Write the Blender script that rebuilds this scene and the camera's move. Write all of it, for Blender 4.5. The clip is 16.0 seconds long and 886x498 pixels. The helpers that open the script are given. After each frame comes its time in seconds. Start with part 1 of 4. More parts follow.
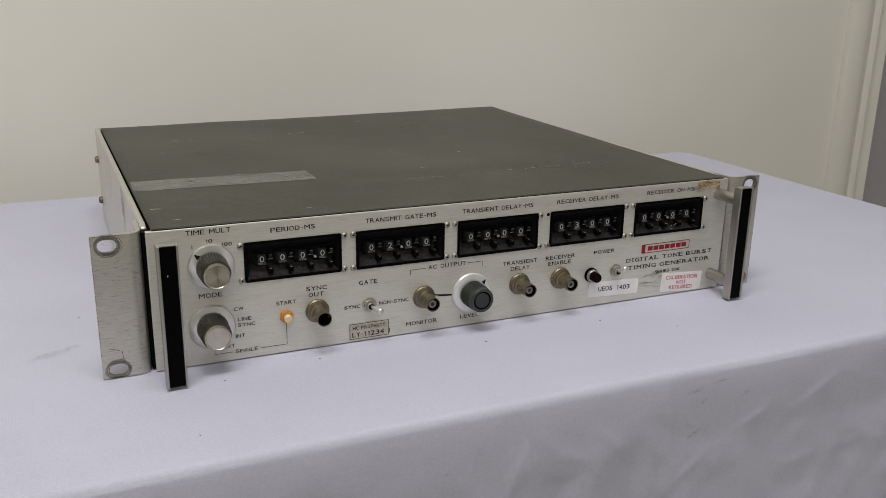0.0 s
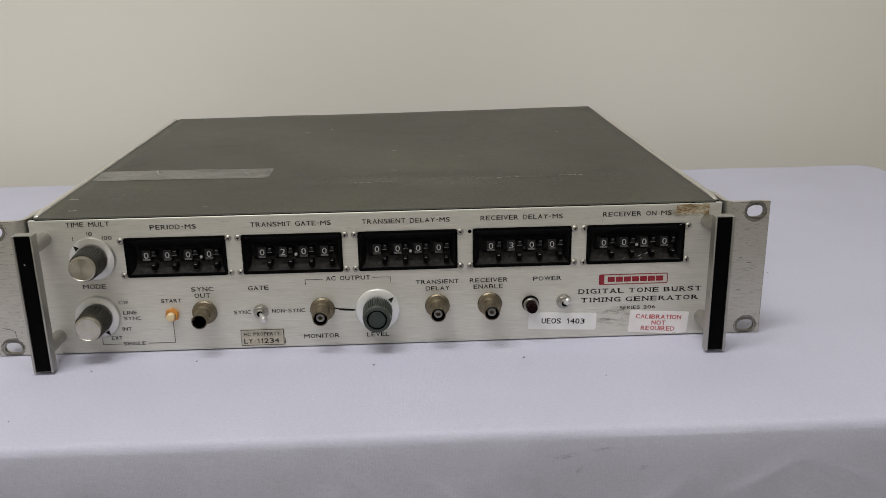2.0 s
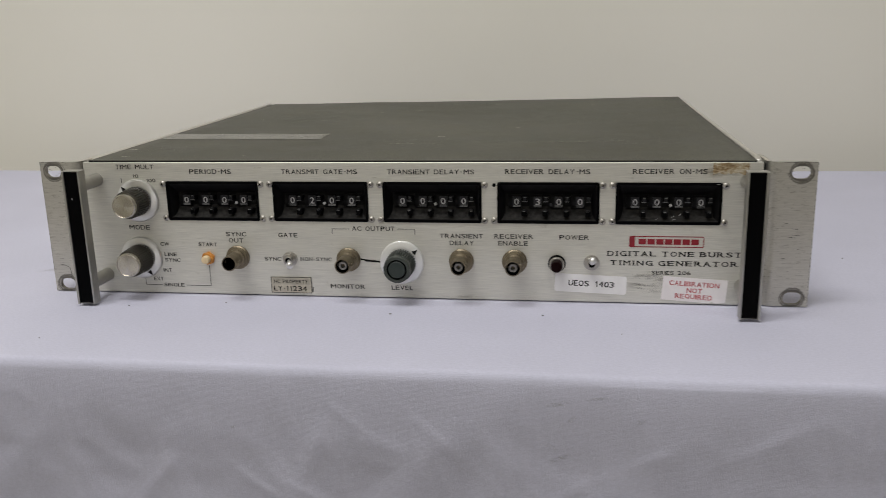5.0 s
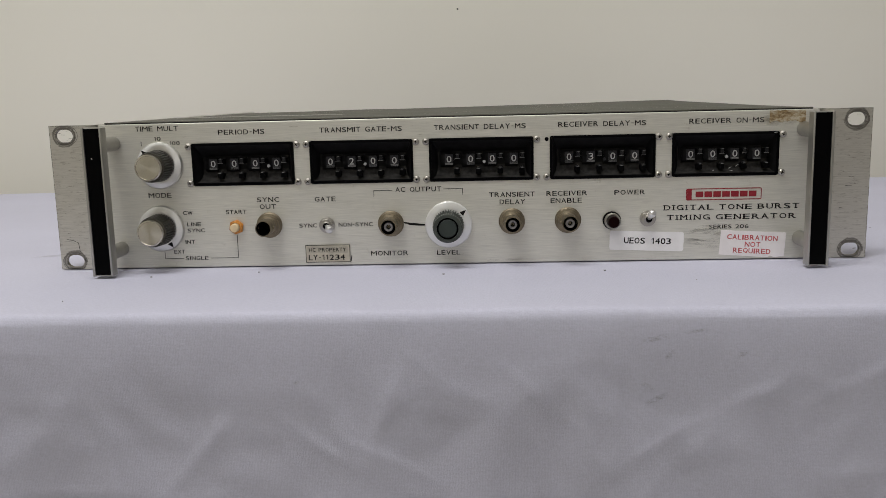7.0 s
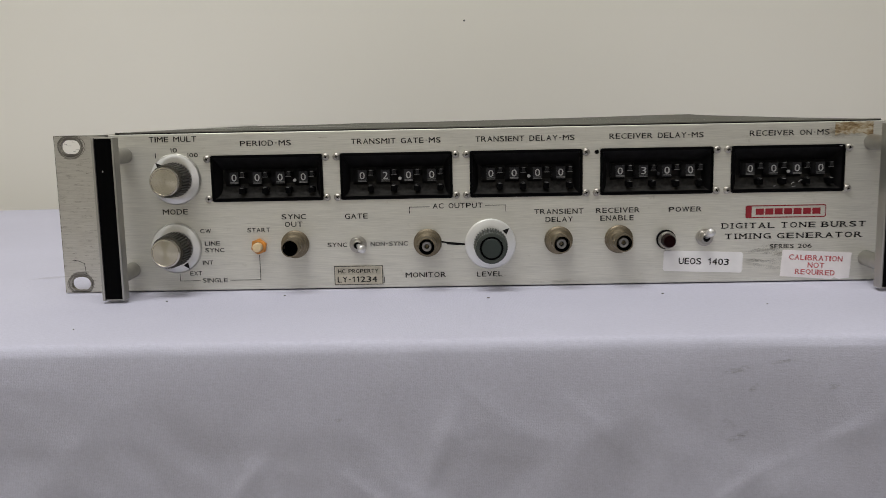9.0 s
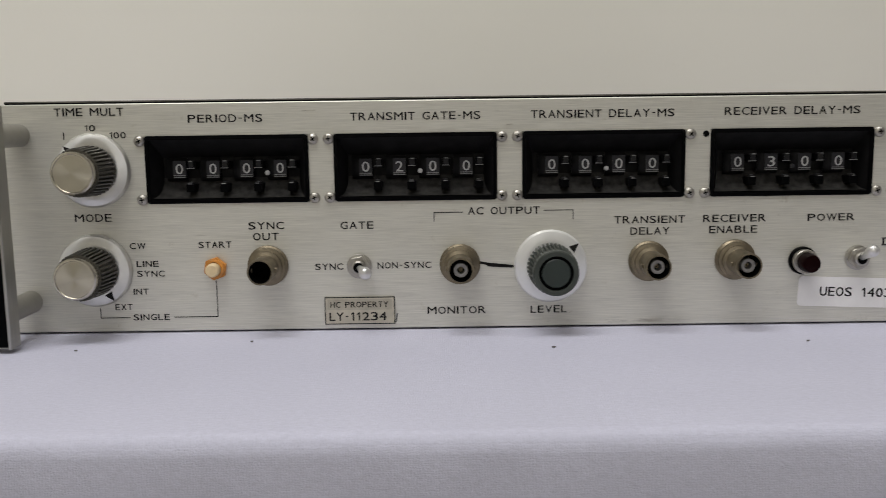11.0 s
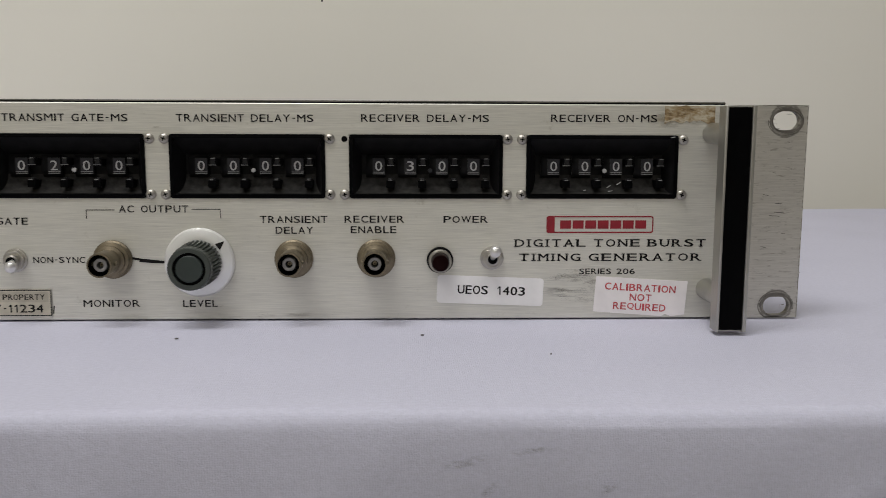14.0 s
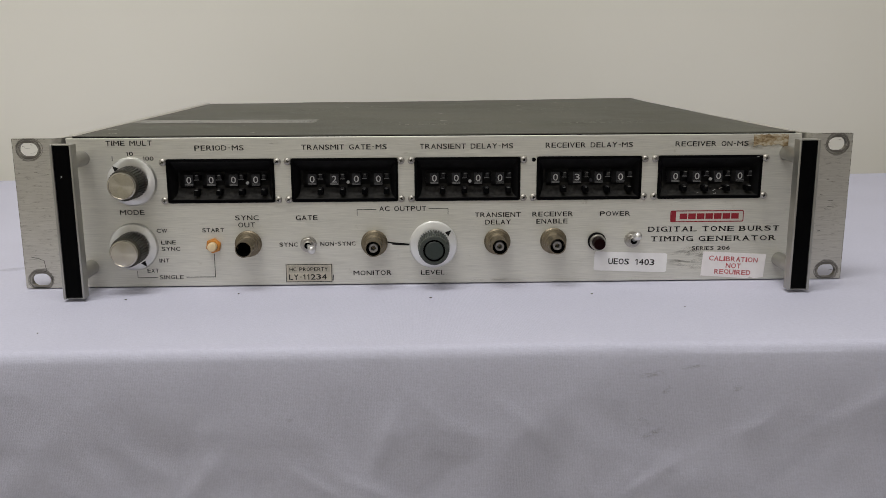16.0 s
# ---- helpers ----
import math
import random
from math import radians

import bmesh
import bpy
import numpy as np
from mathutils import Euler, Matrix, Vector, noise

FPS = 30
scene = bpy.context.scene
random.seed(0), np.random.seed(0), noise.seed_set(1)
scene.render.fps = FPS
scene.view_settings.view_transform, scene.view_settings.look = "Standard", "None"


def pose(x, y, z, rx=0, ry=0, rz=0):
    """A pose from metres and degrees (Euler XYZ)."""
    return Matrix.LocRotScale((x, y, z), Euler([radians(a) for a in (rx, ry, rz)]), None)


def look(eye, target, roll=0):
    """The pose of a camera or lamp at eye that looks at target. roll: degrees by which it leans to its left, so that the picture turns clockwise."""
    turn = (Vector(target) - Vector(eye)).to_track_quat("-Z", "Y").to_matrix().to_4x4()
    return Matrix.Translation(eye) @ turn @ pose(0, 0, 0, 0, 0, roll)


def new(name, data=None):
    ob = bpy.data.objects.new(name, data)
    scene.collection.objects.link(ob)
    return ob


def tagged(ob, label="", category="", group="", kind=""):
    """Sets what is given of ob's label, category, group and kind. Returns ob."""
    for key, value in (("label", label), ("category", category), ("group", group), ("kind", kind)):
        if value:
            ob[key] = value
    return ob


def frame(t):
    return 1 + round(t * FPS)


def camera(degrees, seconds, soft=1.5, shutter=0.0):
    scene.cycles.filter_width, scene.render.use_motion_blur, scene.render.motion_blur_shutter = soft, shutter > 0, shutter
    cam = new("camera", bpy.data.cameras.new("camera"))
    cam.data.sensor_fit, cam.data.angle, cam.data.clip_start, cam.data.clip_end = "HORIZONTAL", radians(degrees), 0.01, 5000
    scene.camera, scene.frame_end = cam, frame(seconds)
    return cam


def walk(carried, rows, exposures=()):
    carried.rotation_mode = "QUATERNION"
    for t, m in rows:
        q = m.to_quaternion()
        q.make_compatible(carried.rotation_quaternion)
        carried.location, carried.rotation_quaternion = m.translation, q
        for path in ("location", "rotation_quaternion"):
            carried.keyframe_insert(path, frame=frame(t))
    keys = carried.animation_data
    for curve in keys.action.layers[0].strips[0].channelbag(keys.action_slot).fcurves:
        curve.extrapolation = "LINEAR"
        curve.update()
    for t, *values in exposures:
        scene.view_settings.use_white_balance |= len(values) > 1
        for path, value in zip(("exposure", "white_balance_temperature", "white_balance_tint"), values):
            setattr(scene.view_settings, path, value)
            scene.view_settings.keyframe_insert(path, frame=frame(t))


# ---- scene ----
cam = camera(53.0, 16.0, soft=0.45, shutter=0.15)
PATH = [
    (0, (-0.2555, -0.5179, 0.2317), (0.5228, 1.2285, -0.3551), 0.94),
    (0.5, (-0.2259, -0.5294, 0.2343), (0.4694, 1.253, -0.3485), 0.54),
    (1, (-0.1499, -0.5359, 0.2348), (0.2872, 1.3227, -0.3606), -0.02),
    (1.5, (-0.0693, -0.5343, 0.2334), (0.1549, 1.3595, -0.3694), -1.1),
    (2, (0.0197, -0.5267, 0.2297), (0.0877, 1.3791, -0.373), -1.03),
    (2.5, (0.0968, -0.5179, 0.2248), (-0.1048, 1.38, -0.3731), -1.49),
    (3, (0.1646, -0.5381, 0.219), (-0.2464, 1.3298, -0.3659), -2.8),
    (3.5, (0.2204, -0.5683, 0.2214), (-0.2901, 1.282, -0.3405), -1.95),
    (4, (0.2299, -0.5793, 0.2255), (-0.341, 1.2573, -0.323), -1.8),
    (4.5, (0.1884, -0.564, 0.2155), (-0.2667, 1.307, -0.3254), -1.07),
    (5, (0.1032, -0.5325, 0.1747), (-0.1857, 1.3803, -0.3331), -1.4),
    (5.2, (0.0649, -0.5204, 0.1629), (-0.199, 1.4092, -0.2922), -1.71),
    (7.3, (0.0151, -0.5324, 0.0968), (-0.0557, 1.4408, -0.2219), -1.18),
    (7.5, (0.0138, -0.5402, 0.0957), (-0.0466, 1.4355, -0.2091), -1.12),
    (8, (0.0134, -0.5494, 0.0994), (-0.0297, 1.4265, -0.2066), -1.1),
    (8.5, (0.0131, -0.5478, 0.0985), (-0.0222, 1.4277, -0.2112), -1.12),
    (8.7, (0.0006, -0.5292, 0.0982), (-0.0328, 1.4467, -0.2095), -1.13),
    (10.8, (-0.0598, -0.3355, 0.0762), (-0.0892, 1.6473, -0.1837), -1.01),
    (11, (-0.0454, -0.3379, 0.0801), (-0.0414, 1.6417, -0.2049), -0.76),
    (11.5, (0.0119, -0.3427, 0.0783), (-0.0246, 1.6371, -0.2026), -0.64),
    (12, (0.0547, -0.3399, 0.0762), (0.0286, 1.6393, -0.2105), -0.45),
    (12.5, (0.0827, -0.3402, 0.0773), (0.0573, 1.6396, -0.2054), -0.27),
    (13, (0.0991, -0.3423, 0.0766), (0.1312, 1.6388, -0.1958), 0.2),
    (13.5, (0.1048, -0.345, 0.0757), (0.1572, 1.6356, -0.1978), 0.2),
    (14, (0.0822, -0.3587, 0.0807), (0.1518, 1.6201, -0.2009), 0.22),
    (14.5, (0.0417, -0.4002, 0.0944), (0.1007, 1.5734, -0.2238), 0.02),
    (15, (0.0098, -0.4434, 0.1031), (0.0367, 1.5264, -0.2423), -0.41),
    (15.5, (-0.0134, -0.4848, 0.1202), (0.0482, 1.4742, -0.2782), -0.3),
    (16, (-0.0151, -0.5139, 0.1331), (0.0505, 1.4395, -0.2912), -0.23),
]
walk(cam, [(t, look(eye, target, roll)) for t, eye, target, roll in PATH])

# ---- light ----
world = bpy.data.worlds.new("room_world")
world.use_nodes = True
world.node_tree.nodes["Background"].inputs[0].default_value = (0.8, 0.85, 0.9, 1)
world.node_tree.nodes["Background"].inputs[1].default_value = 0.05
scene.world = world

CEILING, FLOOR, WALL_Y = 1.75, -0.75, 0.58
LAMPS = [(-0.42, -0.50, 19.2), (0.85, -0.55, 4.0), (-0.75, -2.3, 9.9), (0.85, -2.3, 3.0)]


def ceiling_lamp(x, y, watts):
    data = bpy.data.lights.new("panel_lamp", "AREA")
    data.shape, data.size, data.size_y, data.energy = "RECTANGLE", 1.15, 0.55, watts
    data.color = (1.0, 0.99, 0.985)
    ob = new("panel_lamp", data)
    ob.matrix_world = pose(x, y, CEILING - 0.03)
    return ob


for lamp_row in LAMPS:
    ceiling_lamp(*lamp_row)


# ---- materials ----
def nodes_of(name, base, rough=0.5, metal=0.0):
    m = bpy.data.materials.new(name)
    m.use_nodes = True
    b = m.node_tree.nodes["Principled BSDF"]
    b.inputs["Base Color"].default_value = (*base, 1)
    b.inputs["Roughness"].default_value = rough
    b.inputs["Metallic"].default_value = metal
    return m, m.node_tree, b


def add(tree, kind, **values):
    n = tree.nodes.new(kind)
    for key, value in values.items():
        n.inputs[key.replace("_", " ")].default_value = value
    return n


def coords(tree, scale=(1, 1, 1), where="Object"):
    c = tree.nodes.new("ShaderNodeTexCoord")
    mp = tree.nodes.new("ShaderNodeMapping")
    mp.inputs["Scale"].default_value = scale
    tree.links.new(c.outputs[where], mp.inputs["Vector"])
    return mp.outputs["Vector"]


def noise_tex(tree, scale, detail=4, rough=0.55, stretch=(1, 1, 1)):
    n = add(tree, "ShaderNodeTexNoise", Scale=scale, Detail=detail, Roughness=rough)
    tree.links.new(coords(tree, stretch), n.inputs["Vector"])
    return n.outputs["Fac"]


def ramp(tree, fac, stops):
    r = tree.nodes.new("ShaderNodeValToRGB")
    while len(r.color_ramp.elements) < len(stops):
        r.color_ramp.elements.new(0.5)
    for e, (p, c) in zip(r.color_ramp.elements, stops):
        e.position, e.color = p, (*c, 1) if len(c) == 3 else c
    tree.links.new(fac, r.inputs["Fac"])
    return r.outputs["Color"]


def grey(v):
    return (v, v, v)


def mix(tree, a, b, fac, mode="MIX"):
    m = tree.nodes.new("ShaderNodeMix")
    m.data_type, m.blend_type = "RGBA", mode
    for socket, value in ((m.inputs[0], fac), (m.inputs[6], a), (m.inputs[7], b)):
        if isinstance(value, (int, float)):
            socket.default_value = value
        elif isinstance(value, tuple):
            socket.default_value = (*value, 1)
        else:
            tree.links.new(value, socket)
    return m.outputs[2]


def bump(tree, b, height, strength=0.2, distance=0.001, normal=None):
    n = tree.nodes.new("ShaderNodeBump")
    n.inputs["Strength"].default_value, n.inputs["Distance"].default_value = strength, distance
    tree.links.new(height, n.inputs["Height"])
    if normal:
        tree.links.new(normal, n.inputs["Normal"])
    tree.links.new(n.outputs["Normal"], b.inputs["Normal"])
    return n.outputs["Normal"]


def span(tree, fac, lo, hi):
    r = tree.nodes.new("ShaderNodeMapRange")
    r.inputs["To Min"].default_value, r.inputs["To Max"].default_value = lo, hi
    tree.links.new(fac, r.inputs["Value"])
    return r.outputs["Result"]


def plain(name, base, rough=0.5, metal=0.0, vary=0.12, scale=120.0, relief=0.08, gloss=0.5):
    """A surface with slight mottling, uneven gloss and fine relief."""
    m, t, b = nodes_of(name, base, rough, metal)
    f = noise_tex(t, scale)
    dark, light = tuple(c * (1 - vary) for c in base), tuple(min(1, c * (1 + vary)) for c in base)
    t.links.new(ramp(t, f, [(0.3, dark), (0.7, light)]), b.inputs["Base Color"])
    t.links.new(span(t, noise_tex(t, scale * 0.3), max(0.03, rough - 0.08), min(1, rough + 0.08)), b.inputs["Roughness"])
    if relief:
        bump(t, b, noise_tex(t, scale * 6), relief, 0.0003)
    b.inputs["Specular IOR Level"].default_value = gloss
    return m


def brushed(name, base, rough=0.42, along=(0.03, 1, 1), metal=0.85, grime=0.25, streaks=0.5):
    """Aluminium with a brushed grain, faint grime and uneven gloss."""
    m, t, b = nodes_of(name, base, rough, metal)
    grain = noise_tex(t, 2600, 3, 0.6, along)
    cloud = noise_tex(t, 14, 5, 0.65)
    spots = noise_tex(t, 90, 6, 0.7)
    c = ramp(t, grain, [(0.3, tuple(v * 0.86 for v in base)), (0.7, tuple(min(1, v * 1.06) for v in base))])
    c = mix(t, c, ramp(t, cloud, [(0.35, grey(0.86)), (0.65, grey(1.0))]), grime * 2, "MULTIPLY")
    c = mix(t, c, ramp(t, spots, [(0.28, (0.5, 0.46, 0.38)), (0.38, grey(1.0))]), grime * 1.6, "MULTIPLY")
    if streaks:
        rub = noise_tex(t, 420, 5, 0.7, tuple(0.10 if v < 0.5 else 1 for v in along))
        c = mix(t, c, ramp(t, rub, [(0.36, grey(0.78)), (0.46, grey(0.97)), (0.56, grey(1.0)), (0.66, grey(1.10))]), streaks, "MULTIPLY")
        nick = noise_tex(t, 300, 2, 0.5, tuple(0.16 if v < 0.5 else 1 for v in along))
        c = mix(t, c, ramp(t, nick, [(0.235, (0.42, 0.39, 0.33)), (0.285, grey(1.0))]), streaks, "MULTIPLY")
    t.links.new(c, b.inputs["Base Color"])
    t.links.new(span(t, grain, rough - 0.1, rough + 0.12), b.inputs["Roughness"])
    bump(t, b, grain, 0.12, 0.0002)
    return m


def wall_paint(name, base):
    m, t, b = nodes_of(name, base, 0.6)
    cloud = noise_tex(t, 1.6, 3)
    t.links.new(ramp(t, cloud, [(0.3, tuple(v * 0.965 for v in base)), (0.7, tuple(v * 1.02 for v in base))]), b.inputs["Base Color"])
    bump(t, b, noise_tex(t, 260, 3), 0.10, 0.0006)
    return m


def cloth_material():
    m, t, b = nodes_of("polyester_tablecloth", (0.60, 0.60, 0.72), 0.75)
    cloud = noise_tex(t, 9, 4)
    c = ramp(t, cloud, [(0.3, (0.588, 0.588, 0.702)), (0.7, (0.628, 0.628, 0.751))])
    c = mix(t, c, ramp(t, noise_tex(t, 900, 3, 0.6, (0.5, 1, 1)), [(0.3, grey(0.93)), (0.7, grey(1.03))]), 1.0, "MULTIPLY")
    t.links.new(c, b.inputs["Base Color"])
    b.inputs["Sheen Weight"].default_value = 0.05
    def threads(direction, scale):
        w = add(t, "ShaderNodeTexWave", Scale=scale, Distortion=6.0, Detail=2.0, Detail_Scale=1.4)
        w.bands_direction = direction
        t.links.new(coords(t), w.inputs["Vector"])
        return w.outputs["Fac"]
    weft = mix(t, threads("Y", 480), threads("Z", 480), 0.5)
    weave = mix(t, mix(t, threads("X", 430), weft, 0.5), noise_tex(t, 1500, 3, 0.6), 0.66)
    c = mix(t, c, ramp(t, weave, [(0.3, grey(0.955)), (0.7, grey(1.04))]), 1.0, "MULTIPLY")
    t.links.new(c, b.inputs["Base Color"])
    n1 = bump(t, b, noise_tex(t, 45, 5), 0.12, 0.003)
    bump(t, b, weave, 0.7, 0.0003, n1)
    return m


def cover_paint():
    """Old olive-grey enamel: blotched, rubbed and specked."""
    base = (0.056, 0.0553, 0.0395)
    m, t, b = nodes_of("worn_olive_paint", base, 0.5)
    b.inputs["Specular IOR Level"].default_value = 0.32
    cloud = noise_tex(t, 9, 6, 0.65)
    blotch = noise_tex(t, 38, 6, 0.7, (0.6, 1, 1))
    fine = noise_tex(t, 430, 4, 0.75)
    scuff = noise_tex(t, 60, 8, 0.8, (0.22, 1, 1))
    specks = noise_tex(t, 260, 3, 0.6)
    c = ramp(t, cloud, [(0.3, (0.040, 0.039, 0.026)), (0.5, base), (0.72, (0.075, 0.073, 0.055))])
    c = mix(t, c, ramp(t, blotch, [(0.3, grey(0.62)), (0.5, grey(1.04)), (0.7, grey(1.4))]), 0.85, "MULTIPLY")
    c = mix(t, c, ramp(t, fine, [(0.3, grey(0.62)), (0.7, grey(1.42))]), 0.9, "MULTIPLY")
    c = mix(t, c, (0.20, 0.195, 0.165), ramp(t, scuff, [(0.62, grey(0)), (0.76, grey(0.38))]))
    c = mix(t, c, (0.022, 0.021, 0.017), ramp(t, specks, [(0.27, grey(0.6)), (0.33, grey(0))]))
    t.links.new(c, b.inputs["Base Color"])
    t.links.new(span(t, blotch, 0.36, 0.62), b.inputs["Roughness"])
    bump(t, b, fine, 0.4, 0.0004)
    return m


def ear_metal():
    """Brushed aluminium, rubbed grey in rings by rack screws round the slots."""
    base = (0.72, 0.70, 0.65)
    m, t, b = nodes_of("rack_ear_aluminium", base, 0.45, 0.85)
    grain = noise_tex(t, 1800, 4, 0.65, (0.05, 1, 1))
    scratch = noise_tex(t, 420, 5, 0.78, (0.35, 1, 1.5))
    c = ramp(t, grain, [(0.3, (0.52, 0.50, 0.445)), (0.7, (0.67, 0.65, 0.59))])
    c = mix(t, c, ramp(t, scratch, [(0.33, (0.34, 0.32, 0.27)), (0.45, grey(1))]), 0.62, "MULTIPLY")
    pos = coords(t)
    sep = t.nodes.new("ShaderNodeSeparateXYZ")
    t.links.new(pos, sep.inputs[0])

    def calc(op, a, bb=None):
        n = t.nodes.new("ShaderNodeMath")
        n.operation = op
        for s, v in zip(n.inputs, (a, bb)):
            if v is not None:
                if isinstance(v, (int, float)):
                    s.default_value = v
                else:
                    t.links.new(v, s)
        return n.outputs[0]
    dx = calc("SUBTRACT", calc("ABSOLUTE", sep.outputs[0]), 0.2338)
    dz = calc("SUBTRACT", calc("ABSOLUTE", calc("SUBTRACT", sep.outputs[2], 0.0438)), 0.0382)
    r = calc("SQRT", calc("ADD", calc("MULTIPLY", dx, dx), calc("MULTIPLY", dz, dz)))
    wob = calc("ADD", r, calc("MULTIPLY", calc("SUBTRACT", scratch, 0.5), 0.004))
    ring = ramp(t, calc("MULTIPLY", wob, 100.0), [(0.50, grey(1)), (0.58, grey(0.45)), (0.66, grey(0.9)), (0.72, grey(0))])
    c = mix(t, c, (0.15, 0.138, 0.118), calc("MULTIPLY", ring, 0.9))
    t.links.new(c, b.inputs["Base Color"])
    t.links.new(span(t, grain, 0.36, 0.56), b.inputs["Roughness"])
    bump(t, b, scratch, 0.15, 0.0003)
    return m


def spun(name, base, rough=0.28):
    """Turned aluminium: rings round the knob's axis."""
    m, t, b = nodes_of(name, base, rough, 0.95)
    b.inputs["Anisotropic"].default_value = 0.9
    tan = t.nodes.new("ShaderNodeTangent")
    tan.direction_type, tan.axis = "RADIAL", "Y"
    t.links.new(tan.outputs[0], b.inputs["Tangent"])
    f = noise_tex(t, 200, 4)
    t.links.new(ramp(t, f, [(0.3, tuple(v * 0.9 for v in base)), (0.7, base)]), b.inputs["Base Color"])
    t.links.new(span(t, f, rough - 0.06, rough + 0.1), b.inputs["Roughness"])
    return m


def residue_material():
    m, t, b = nodes_of("old_tape_residue", (0.35, 0.26, 0.14), 0.7)
    f = noise_tex(t, 330, 6, 0.75, (0.45, 1, 1))
    t.links.new(ramp(t, f, [(0.34, (0.10, 0.062, 0.028)), (0.46, (0.30, 0.21, 0.10)), (0.56, (0.50, 0.44, 0.32)), (0.7, (0.60, 0.55, 0.45))]), b.inputs["Base Color"])
    bump(t, b, f, 0.5, 0.0006)
    return m


def tape_material():
    m, t, b = nodes_of("dusty_clear_tape", (0.17, 0.168, 0.155), 0.24)
    f = noise_tex(t, 70, 6, 0.7, (0.5, 1, 1))
    t.links.new(ramp(t, f, [(0.28, (0.060, 0.058, 0.048)), (0.45, (0.098, 0.096, 0.082)), (0.72, (0.152, 0.150, 0.132))]), b.inputs["Base Color"])
    t.links.new(ramp(t, noise_tex(t, 45, 5, 0.7), [(0.3, grey(0.6)), (0.55, grey(1.0))]), b.inputs["Alpha"])
    bump(t, b, f, 0.4, 0.0008)
    return m


def grime_patch(name, base, stretch, scale, lo, hi, most=0.85):
    """A ragged film of dirt that thins out towards the sides of its patch."""
    m, t, b = nodes_of(name, base, 0.7)
    f = noise_tex(t, scale, 7, 0.72, stretch)
    g = t.nodes.new("ShaderNodeTexCoord")
    sep = t.nodes.new("ShaderNodeSeparateXYZ")
    t.links.new(g.outputs["UV"], sep.inputs[0])
    fade = None
    for k in (0, 1):
        tri = t.nodes.new("ShaderNodeMath")
        tri.operation = "PINGPONG"
        tri.inputs[1].default_value = 0.5
        t.links.new(sep.outputs[k], tri.inputs[0])
        edge_fade = ramp(t, tri.outputs[0], [(0.0, grey(0)), (0.38, grey(1))])
        fade = edge_fade if fade is None else mix(t, fade, edge_fade, 1.0, "MULTIPLY")
    alpha = mix(t, ramp(t, f, [(lo, grey(0)), (hi, grey(most))]), fade, 1.0, "MULTIPLY")
    t.links.new(alpha, b.inputs["Alpha"])
    return m


